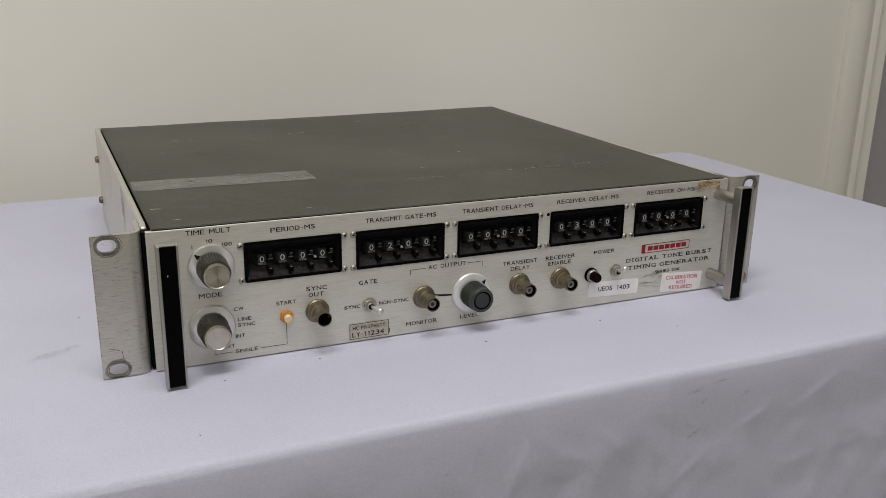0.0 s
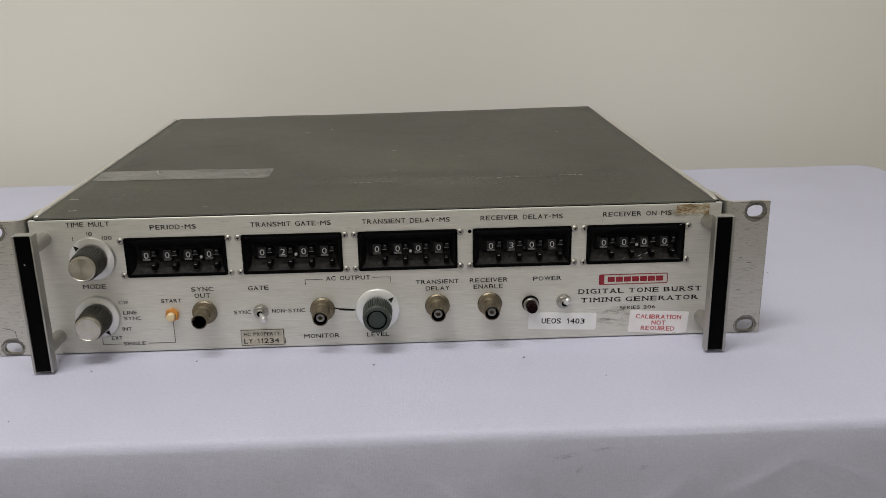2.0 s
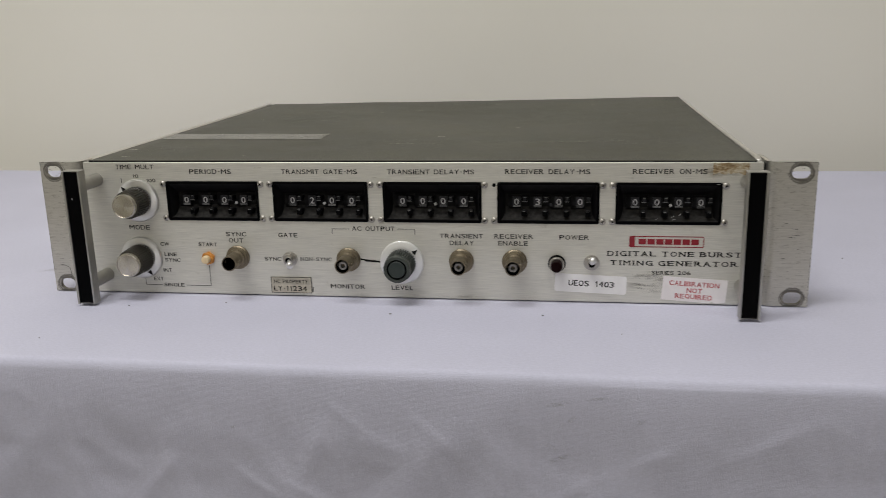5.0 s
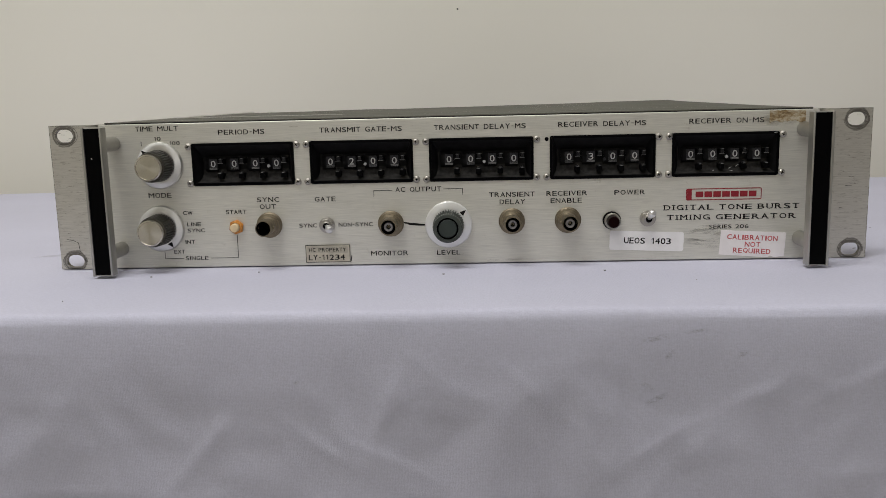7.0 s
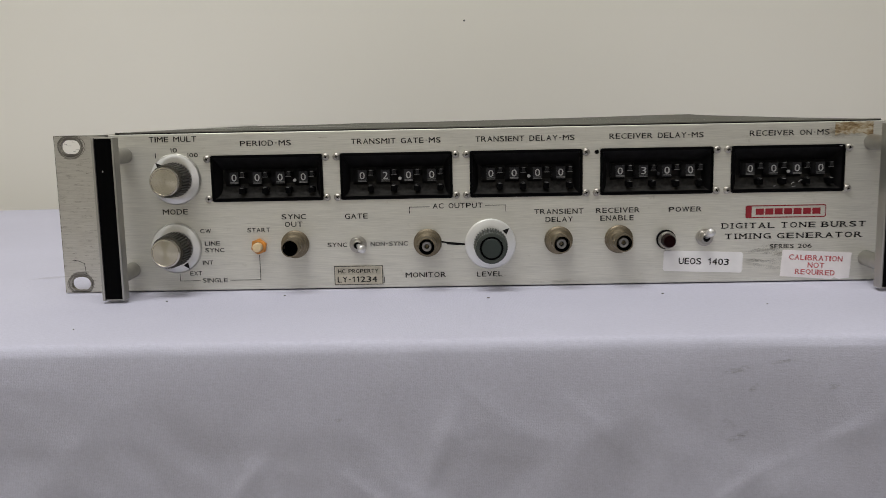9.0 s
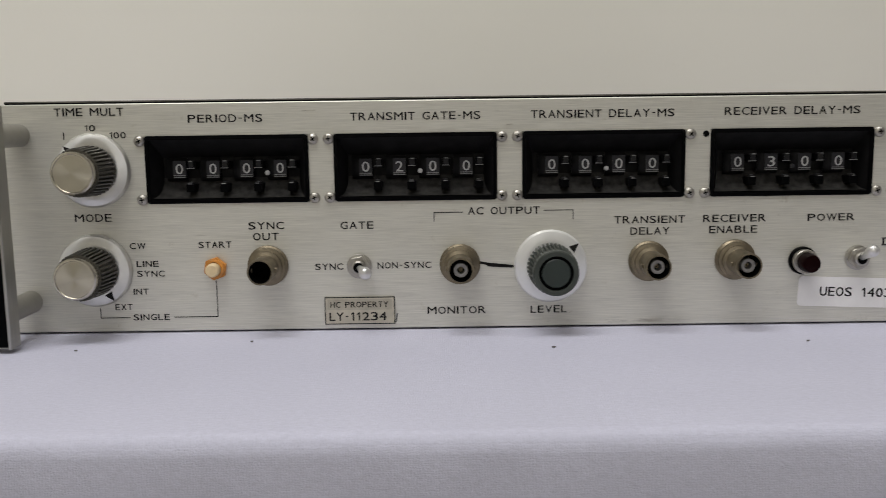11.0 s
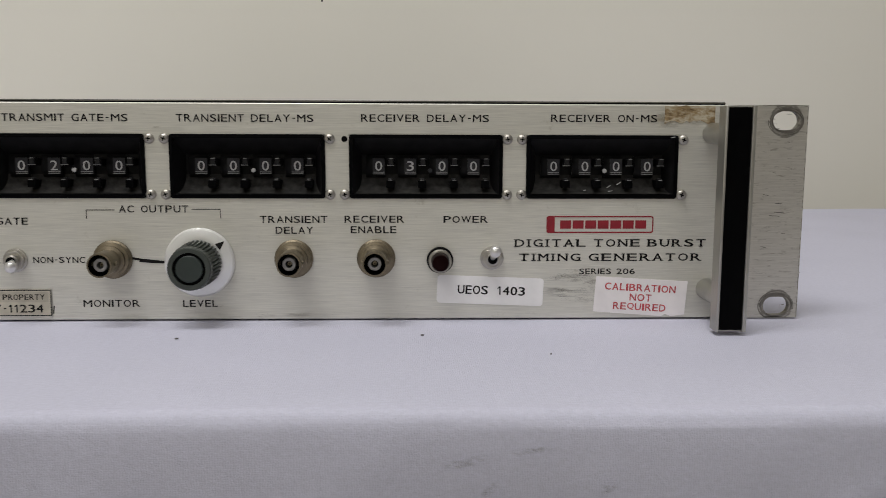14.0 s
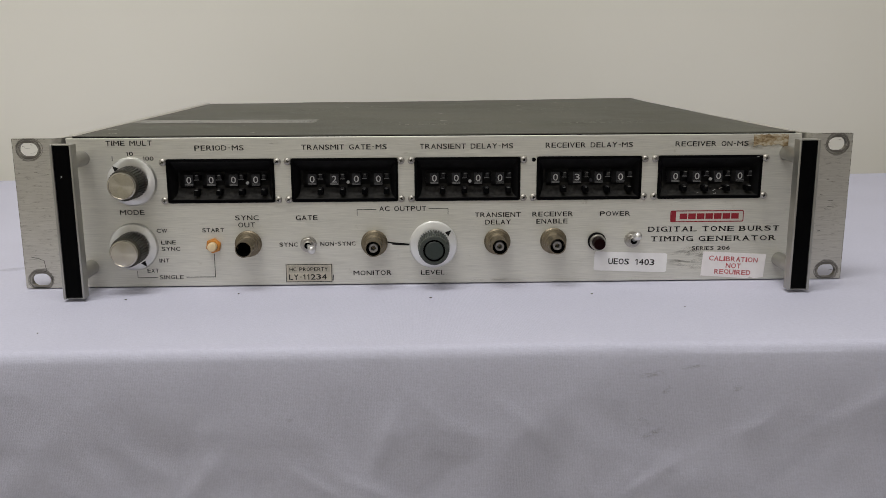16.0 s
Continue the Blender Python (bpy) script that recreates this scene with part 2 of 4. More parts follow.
M = {
    "wall": wall_paint("wall_paint_beige", (0.905, 0.88, 0.788)),
    "ceiling": wall_paint("ceiling_paint", (0.78, 0.77, 0.74)),
    "floor": plain("vinyl_floor", (0.30, 0.28, 0.25), 0.4, vary=0.2, scale=12),
    "trim": wall_paint("trim_gloss_paint", (0.78, 0.755, 0.67)),
    "door": wall_paint("door_grey_paint", (0.43, 0.41, 0.42)),
    "cloth": cloth_material(),
    "board": plain("laminate_board", (0.45, 0.40, 0.34), 0.5),
    "steel": plain("grey_steel", (0.35, 0.35, 0.36), 0.4, 0.8),
    "panel": brushed("brushed_panel_aluminium", (0.735, 0.720, 0.645), 0.44, metal=0.45, streaks=0.32),
    "side": brushed("side_plate_aluminium", (0.72, 0.70, 0.65), 0.4, (1, 0.04, 1)),
    "ear": ear_metal(),
    "cover": cover_paint(),
    "tape": tape_material(),
    "side_tape": grime_patch("yellowed_clear_tape", (0.44, 0.42, 0.36), (1, 1, 1), 60, 0.30, 0.60, 0.6),
    "faint_crease": plain("whitened_tape_crease", (0.34, 0.335, 0.30), 0.45, vary=0.3, scale=500),
    "residue": residue_material(),
    "bar": brushed("handle_aluminium", (0.45, 0.44, 0.40), 0.38, (1, 1, 0.03), grime=0.15, streaks=0.0),
    "post": plain("satin_nickel_post", (0.40, 0.39, 0.36), 0.34, 0.85, 0.08),
    "strip": plain("black_vinyl_strip", (0.0015, 0.0015, 0.0017), 0.45, vary=0.2, scale=300, relief=0.03, gloss=0.04),
    "black": plain("black_plastic", (0.003, 0.003, 0.0033), 0.38, vary=0.25, scale=150, gloss=0.02),
    "housing": plain("black_switch_plastic", (0.0095, 0.0093, 0.0095), 0.45, vary=0.35, scale=220, gloss=0.12),
    # upward lip lightened: overhead light put into the colour, along with dust
    "lit_dusty_black": plain("lit_dusty_black_plastic", (0.029, 0.0277, 0.026), 0.5, vary=0.5, scale=420, gloss=0.10),
    # near-black that stands in for the shade inside gaps and holes
    "gap_shade": plain("cavity_shade_black", (0.004, 0.004, 0.004), 0.8, gloss=0.05),
    "skirt": spun("spun_skirt_aluminium", (0.80, 0.795, 0.765), 0.36),
    "white_skirt": plain("pale_satin_skirt", (0.84, 0.84, 0.82), 0.30, 0.45, 0.04),
    "cap": spun("spun_cap_aluminium", (0.60, 0.565, 0.485), 0.22),
    "flute": plain("grey_black_knob_plastic", (0.045, 0.041, 0.030), 0.4, vary=0.3),
    "green": plain("grey_green_knob_plastic", (0.040, 0.048, 0.040), 0.42, vary=0.2),
    "green_face": plain("green_knob_insert", (0.022, 0.032, 0.027), 0.4, vary=0.15),
    "nickel": plain("tarnished_nickel", (0.205, 0.172, 0.118), 0.42, 0.85, 0.2, 260),
    "bright_nickel": plain("bright_nickel", (0.44, 0.42, 0.38), 0.36, 0.9, 0.1, 300),
    "teflon": plain("grey_insulator", (0.26, 0.25, 0.235), 0.5),
    "orange": plain("orange_button_collar", (0.60, 0.25, 0.045), 0.4, 0.1, 0.2, 200),
    "cream": plain("cream_button_cap", (0.82, 0.64, 0.38), 0.35, 0, 0.1, 200),
    "lens": plain("dark_red_lens", (0.0075, 0.0013, 0.0016), 0.3, 0, 0.2, 200, 0, 0.06),
    "lever": plain("polished_lever", (0.74, 0.73, 0.71), 0.3, 0.7, 0.05, 200, 0),
    "ink": plain("black_screen_ink", (0.010, 0.0095, 0.009), 0.6, vary=0.3, scale=500, relief=0, gloss=0.2),
    "red_ink": plain("red_ink", (0.27, 0.010, 0.020), 0.5, vary=0.15, scale=300, relief=0),
    "sticker": plain("white_paper_label", (0.88, 0.865, 0.85), 0.55, vary=0.05),
    "pink_sticker": plain("pinkish_paper_label", (0.88, 0.84, 0.825), 0.55, vary=0.05),
    "red_text": plain("pale_red_print", (0.52, 0.075, 0.085), 0.6, vary=0.2, scale=400, relief=0),
    "tag": plain("engraved_tag_metal", (0.55, 0.51, 0.41), 0.4, 0.35, 0.12, 200),
    "tag_band": plain("tag_band", (0.47, 0.435, 0.35), 0.45, 0.3, 0.15, 200),
    "digit": plain("white_digit_print", (0.46, 0.46, 0.45), 0.5, vary=0.1, relief=0),
    "wheel": plain("grey_wheel_plastic", (0.035, 0.035, 0.0375), 0.5, vary=0.15, gloss=0.1),
    "tab": plain("grey_black_tab_plastic", (0.014, 0.014, 0.0145), 0.4, vary=0.2, gloss=0.2),
    "scratch": plain("bare_scratch", (0.52, 0.50, 0.43), 0.5, 0.3, 0.3, 400),
    "gouge": plain("dark_gouge", (0.028, 0.027, 0.024), 0.6, vary=0.3),
    "faint_digit": plain("dull_grey_print", (0.24, 0.24, 0.235), 0.5, vary=0.3, scale=600, relief=0, gloss=0.2),
    "scuff": plain("grey_rub_mark", (0.19, 0.175, 0.15), 0.55, 0.3, 0.3, 400),
    "faint_scuff": plain("faint_rub_mark", (0.44, 0.42, 0.37), 0.5, 0.6, 0.25, 400),
    "grime": grime_patch("grey_brown_grime", (0.15, 0.14, 0.11), (0.14, 1, 1), 210, 0.52, 0.66, 0.7),
    "brown_grime": grime_patch("brown_grime", (0.26, 0.21, 0.13), (0.3, 1, 1), 150, 0.52, 0.74),
    "dust": grime_patch("pale_scuff", (0.20, 0.195, 0.165), (0.8, 1, 1), 110, 0.50, 0.74, 0.4),
    "lint": plain("dark_lint", (0.19, 0.18, 0.17), 0.9),
    "stain": grime_patch("grey_smudge", (0.19, 0.182, 0.22), (0.35, 1, 1), 900, 0.42, 0.64, 0.45),
    "rub": grime_patch("faint_grey_rub", (0.30, 0.29, 0.33), (0.6, 1, 1), 160, 0.34, 0.62, 0.24),
    "diffuser": plain("opal_diffuser", (0.85, 0.85, 0.83), 0.4),
}

MM = 0.001


# ---- builders ----
def part(name, bm, material, parent=None, label="", angle=35, bevel=0.0):
    """Links a bmesh as one mesh object under a thing or a part."""
    bmesh.ops.recalc_face_normals(bm, faces=bm.faces)
    me = bpy.data.meshes.new(name)
    bm.to_mesh(me)
    bm.free()
    me.materials.append(M[material])
    me.shade_smooth()
    me.set_sharp_from_angle(angle=radians(angle))
    ob = new(name, me)
    if parent:
        ob.parent = parent
    if label:
        tagged(ob, label)
    if bevel:
        b = ob.modifiers.new("edge", "BEVEL")
        b.width, b.segments, b.limit_method, b.angle_limit = bevel, 2, "ANGLE", radians(40)
    return ob


def empty(name, at=(0, 0, 0)):
    ob = new(name)
    ob.location = at
    ob.empty_display_size = 0.02
    return ob


def box(x0, x1, y0, y1, z0, z1, bm=None):
    bm = bm or bmesh.new()
    v = [bm.verts.new((x, y, z)) for x in (x0, x1) for y in (y0, y1) for z in (z0, z1)]
    for f in ((0, 1, 3, 2), (4, 6, 7, 5), (0, 4, 5, 1), (2, 3, 7, 6), (0, 2, 6, 4), (1, 5, 7, 3)):
        bm.faces.new([v[i] for i in f])
    return bm


def prism(points, z0, z1, axis="z", bm=None):
    """A polygon pushed along an axis; for "y" the points are (x, z)."""
    bm = bm or bmesh.new()
    def at(p, h):
        return (p[0], p[1], h) if axis == "z" else (p[0], h, p[1]) if axis == "y" else (h, p[0], p[1])
    lo = [bm.verts.new(at(p, z0)) for p in points]
    hi = [bm.verts.new(at(p, z1)) for p in points]
    bm.faces.new(lo)
    bm.faces.new(hi)
    for i in range(len(points)):
        j = (i + 1) % len(points)
        bm.faces.new((lo[i], lo[j], hi[j], hi[i]))
    return bm


def lathe(profile, cx, cz, seg=48, flutes=0, depth=0.0, fluted=(), bm=None):
    """Turns (radius, distance in front of the panel) about the y axis."""
    bm = bm or bmesh.new()
    rings = []
    for k, (r, d) in enumerate(profile):
        if r <= 0:
            rings.append([bm.verts.new((cx, -d, cz))])
            continue
        ring = []
        for i in range(seg):
            a = 2 * math.pi * i / seg
            rr = r - (depth if flutes and k in fluted and math.cos(a * flutes) < 0.2 else 0)
            ring.append(bm.verts.new((cx + rr * math.cos(a), -d, cz + rr * math.sin(a))))
        rings.append(ring)
    for a, b in zip(rings, rings[1:]):
        for i in range(seg):
            j = (i + 1) % seg
            if len(a) == 1 and len(b) == 1:
                continue
            if len(a) == 1:
                bm.faces.new((a[0], b[i], b[j]))
            elif len(b) == 1:
                bm.faces.new((a[i], b[0], a[j]))
            else:
                bm.faces.new((a[i], b[i], b[j], a[j]))
    return bm


def rounded(x0, x1, z0, z1, r, n=5):
    pts = []
    for cx, cz, a0 in ((x1 - r, z1 - r, 0), (x0 + r, z1 - r, 90), (x0 + r, z0 + r, 180), (x1 - r, z0 + r, 270)):
        for i in range(n + 1):
            a = radians(a0 + 90 * i / n)
            pts.append((cx + r * math.cos(a), cz + r * math.sin(a)))
    return pts


def turned(points, cx, cz, degrees):
    c, s = math.cos(radians(degrees)), math.sin(radians(degrees))
    return [(cx + c * (x - cx) - s * (z - cz), cz + s * (x - cx) + c * (z - cz)) for x, z in points]


def glyphs(text):
    """A text of Blender's own font as vertices and faces in a unit box."""
    cu = bpy.data.curves.new("glyphs", "FONT")
    cu.body, cu.size, cu.resolution_u = text, 1.0, 3
    ob = new("glyphs", cu)
    dg = bpy.context.evaluated_depsgraph_get()
    me = bpy.data.meshes.new_from_object(ob.evaluated_get(dg))
    co = [(v.co.x, v.co.y) for v in me.vertices]
    fa = [tuple(p.vertices) for p in me.polygons]
    bpy.data.objects.remove(ob)
    bpy.data.curves.remove(cu)
    bpy.data.meshes.remove(me)
    xs, ys = [c[0] for c in co], [c[1] for c in co]
    wide, high = max(xs) - min(xs), max(ys) - min(ys)
    return [((x - min(xs)) / wide, (y - min(ys)) / high) for x, y in co], fa


def print_text(bm, text, x0, x1, zc, h, y, bold=0.00007, tilt=0.0):
    co, fa = glyphs(text)
    mid = (x0 + x1) / 2
    copies = [(-bold, 0.5), (bold, -0.5), (bold, 0.5), (-bold, -0.5)] if bold else [(0, 0)]
    for k, (sx, sz) in enumerate(copies):
        place = turned([(x0 + u * (x1 - x0) + sx, zc - h / 2 + v * h + sz * bold) for u, v in co], mid, zc, tilt)
        vs = [bm.verts.new((x, y - k * 8e-6, z)) for x, z in place]
        for f in fa:
            try:
                bm.faces.new([vs[i] for i in f])
            except ValueError:
                pass


# widths of the letters of the wide panel face and of the narrower label face, in cap heights
WIDE = {"I": 0.24, "1": 0.34, " ": 0.62, "-": 0.62, "M": 1.24, "W": 1.36, "E": 0.92, "L": 0.86, "F": 0.86, "T": 0.98, "S": 0.96}
LABEL = {"I": 0.22, "1": 0.46, " ": 0.30, "-": 0.42, "M": 0.90, "E": 0.66, "L": 0.58, "T": 0.64, "O": 0.78, "Q": 0.78}


def lettering(text, x0, x1, zc, h, parent, material="ink", y=-0.00012, bold=0.00004, tilt=0.0, label="", face=WIDE):
    """A line of single letters, set evenly between x0 and x1 in millimetres."""
    bm = bmesh.new()
    usual, space = (1.05, 0.24) if face is WIDE else (0.72, 0.16)
    advance = [face.get(c, usual) for c in text]
    scale = (x1 - x0) / (sum(advance) + space * (len(text) - 1))
    mid, x = (x0 + x1) / 2, x0
    lean = math.tan(radians(tilt))
    for c, w in zip(text, advance):
        if c != " ":
            rise = lean * (x + w * scale / 2 - mid)
            if c == "-":
                print_text(bm, c, (x + 0.08 * scale) * MM, (x + (w - 0.08) * scale) * MM, (zc + rise) * MM, 0.13 * h * MM, y, 0, tilt)
            elif c == "1":
                xc, top, half = x + 0.62 * w * scale, zc + h / 2, 0.085 * h
                for quad in (((xc - half, zc - h / 2), (xc + half, zc - h / 2), (xc + half, top), (xc - half, top)),
                             ((xc - half, top - 0.20 * h), (xc - half, top), (xc - 0.30 * h, top - 0.20 * h), (xc - 0.30 * h, top - 0.34 * h))):
                    bm.faces.new([bm.verts.new((px * MM, y, (pz + lean * (px - mid)) * MM)) for px, pz in quad])
            else:
                print_text(bm, c, x * MM, (x + w * scale) * MM, (zc + rise) * MM, h * MM, y, bold, tilt)
        x += (w + space) * scale
    return part("lettering", bm, material, parent, label)


def ink_path(points, width, parent, material="ink", y=-0.00012, name="printed_line"):
    """A printed line through (x, z) points in millimetres."""
    bm = bmesh.new()
    for (xa, za), (xb, zb) in zip(points, points[1:]):
        d = Vector((xb - xa, zb - za)).normalized() * width / 2
        q = ((xa - d.x - d.y, za - d.y + d.x), (xb + d.x - d.y, zb + d.y + d.x), (xb + d.x + d.y, zb + d.y - d.x), (xa - d.x + d.y, za - d.y - d.x))
        bm.faces.new([bm.verts.new((x * MM, y, z * MM)) for x, z in q])
    return part(name, bm, material, parent)


# ---- the room ----
def setting(name, bm, material, bevel=0.0):
    return tagged(part(name, bm, material, bevel=bevel), kind="structure")


X0, X1, Y0 = -2.2, 2.3, -3.4
DOOR_X0, DOOR_X1, DOOR_TOP = 1.028, 1.843, FLOOR + 2.05
wall = box(X0 - 0.1, DOOR_X0, WALL_Y, WALL_Y + 0.12, FLOOR, CEILING)
box(DOOR_X1, X1 + 0.1, WALL_Y, WALL_Y + 0.12, FLOOR, CEILING, wall)
box(DOOR_X0, DOOR_X1, WALL_Y, WALL_Y + 0.12, DOOR_TOP, CEILING, wall)
tagged(setting("wall_north", wall, "wall"), "plain beige painted wall behind the table")
setting("wall_south", box(X0 - 0.1, X1 + 0.1, Y0 - 0.1, Y0, FLOOR, CEILING), "wall")
setting("wall_west", box(X0 - 0.1, X0, Y0, WALL_Y, FLOOR, CEILING), "wall")
# unseen wall, given the door's grey to cut light bounced from the right
setting("wall_east", box(X1, X1 + 0.1, Y0, WALL_Y, FLOOR, CEILING), "door")
setting("floor", box(X0 - 0.1, X1 + 0.1, Y0 - 0.1, WALL_Y + 0.12, FLOOR - 0.1, FLOOR), "floor")
setting("ceiling", box(X0 - 0.1, X1 + 0.1, Y0 - 0.1, WALL_Y + 0.12, CEILING, CEILING + 0.1), "ceiling")

# moulded casing round the grey door
CASING = [(0.0, 0.0), (0.001, -0.0050), (0.004, -0.0068), (0.018, -0.0102), (0.032, -0.0118), (0.036, -0.0114), (0.046, -0.0094), (0.053, -0.0084),
          (0.0555, -0.0100), (0.0575, -0.0128), (0.0600, -0.0136), (0.0625, -0.0128), (0.0645, -0.0072), (0.068, -0.0060), (0.078, -0.0064), (0.088, -0.0084), (0.093, -0.0108), (0.0965, -0.0112), (0.098, -0.0100), (0.098, 0.0)]
casing = prism([(DOOR_X0 - 0.081 + 0.786 * u, WALL_Y - 0.0005 + 1.6 * v) for u, v in CASING], FLOOR, DOOR_TOP + 0.08)
prism([(DOOR_X1 + 0.081 - 0.786 * u, WALL_Y - 0.0005 + 1.6 * v) for u, v in CASING], FLOOR, DOOR_TOP + 0.08, bm=casing)
box(DOOR_X0 - 0.005, DOOR_X1 + 0.005, WALL_Y - 0.016, WALL_Y - 0.0005, DOOR_TOP + 0.004, DOOR_TOP + 0.078, casing)
tagged(setting("trim", casing, "trim"), "cream painted moulded door casing")
tagged(setting("door_1", box(DOOR_X0 + 0.003, DOOR_X1 - 0.003, WALL_Y + 0.012, WALL_Y + 0.055, FLOOR + 0.008, DOOR_TOP - 0.003), "door"), "closed grey painted door")

for lx, ly, power in LAMPS:
    fixture = empty("ceiling_light", (lx, ly, CEILING))
    tagged(fixture, "flat white recessed ceiling light panel", "ceiling light", "ceiling lights")
    rim = bmesh.new()
    for sx0, sx1, sy0, sy1 in ((-0.6, 0.6, -0.3, -0.28), (-0.6, 0.6, 0.28, 0.3), (-0.6, -0.58, -0.28, 0.28), (0.58, 0.6, -0.28, 0.28)):
        box(sx0, sx1, sy0, sy1, -0.04, -0.0005, rim)
    part("frame", rim, "steel", fixture)
    part("diffuser", box(-0.58, 0.58, -0.28, 0.28, -0.02, -0.0005), "diffuser", fixture)

# a small dark nail hole and a faint mark on the wall
for wx, wz, wr in ((-0.0095, 0.2036, 0.0011), (0.287, 0.225, 0.0008)):
    hole_bm = lathe([(0, 0.0003), (wr * 0.6, 0.0006), (wr, 0.0)], wx, wz, 12)
    bmesh.ops.translate(hole_bm, verts=hole_bm.verts, vec=(0, WALL_Y, 0))
    tagged(part("wall_mark", hole_bm, "gouge"), "tiny dark nail mark on the beige wall", "wall mark")

# ---- the table and its cloth ----
TX0, TX1, TY0, TY1 = -0.652, 0.566, -0.1185, 0.485
table = tagged(empty("folding_table", (0, 0, FLOOR)), "rectangular folding table hidden under a white cloth", "table")
part("tabletop", box(TX0 + 0.006, TX1 - 0.006, TY0 + 0.006, TY1 - 0.006, 0.715, 0.744), "board", table, bevel=0.004)
for gx in (TX0 + 0.08, TX1 - 0.08):
    for gy in (TY0 + 0.07, TY1 - 0.07):
        leg = prism([(gx + 0.014 * math.cos(a * math.pi / 8), gy + 0.014 * math.sin(a * math.pi / 8)) for a in range(16)], 0, 0.715)
        part("leg", leg, "steel", table)

CREASES = [  # x, z, x, z, width, height: ridges and valleys pressed into the front of the cloth, in millimetres
    (-171, -8, -169, -120, 4, 2.6), (-190, -35, -172, -14, 5, -2.4), (-240, -15, -179, -19, 5, 1.2), (-145, -95, -104, -46, 6, 3.0),
    (-90, -44, -52, -72, 9, 2.2), (-41, -66, -22, -22, 10, 2.0), (-22, -21, 2, -36, 7, 1.6), (-45, -64, 8, -96, 8, 2.4),
    (84, -75, 110, -55, 6, 4.4), (110, -55, 152, -37, 8, 2.8), (79, 0, 81, -58, 5, 2.2), (44, -35, 74, -76, 10, 2.0),
    (168, -46, 225, -18, 8, 2.0), (184, -83, 250, -72, 7, 1.9), (225, -18, 320, -60, 9, 2.2), (-260, -30, -230, -90, 9, 2.0),
    (-211, -19, -198, -20, 3, 2.0), (-195, -22, -180, -23, 3, 2.0), (91, -2, 89, -62, 4, -1.2), (-215, -89, -115, -91, 3, 1.6), (20, -20, 62, -58, 5, 2.4), (-190, -48, -176, -30, 4, 1.8),
]
random.seed(77)
for k in range(14):  # softer ones further down and out to the ends
    cx, cz, way = random.uniform(-400, 400), random.uniform(-190, -70), random.choice((-1, 1)) * random.uniform(0.5, 1.1)
    CREASES.append((cx - 30 * math.cos(way), cz - 30 * math.sin(way), cx + 30 * math.cos(way), cz + 30 * math.sin(way), random.uniform(7, 10), random.uniform(1.4, 2.2)))


def crease(x, z):
    total = 0.0
    wander = Vector((x * 28, z * 28, 7.0))
    x += 0.006 * noise.noise(wander)
    z += 0.006 * noise.noise(wander + Vector((40, 9, 0)))
    patchy = 0.65 + 0.9 * noise.noise(Vector((x * 34, z * 34, 2.5)))
    for xa, za, xb, zb, w, h in CREASES:
        px, pz = x / MM - xa, z / MM - za
        dx, dz = xb - xa, zb - za
        length = math.hypot(dx, dz)
        u = (px * dx + pz * dz) / length
        if u < -12 or u > length + 12:
            continue
        side = (px * dz - pz * dx) / length
        if abs(side) > 5 * w:
            continue
        ends = min(1, max(0, (u + 12) / 20)) * min(1, max(0, (length + 12 - u) / 20))
        fall = math.exp(-abs(side) / (w * 0.9)) if side > 0 else math.exp(-abs(side) / (w * 0.14))
        total += 0.28 * h * ends * fall
    return total * MM * max(0.1, patchy)


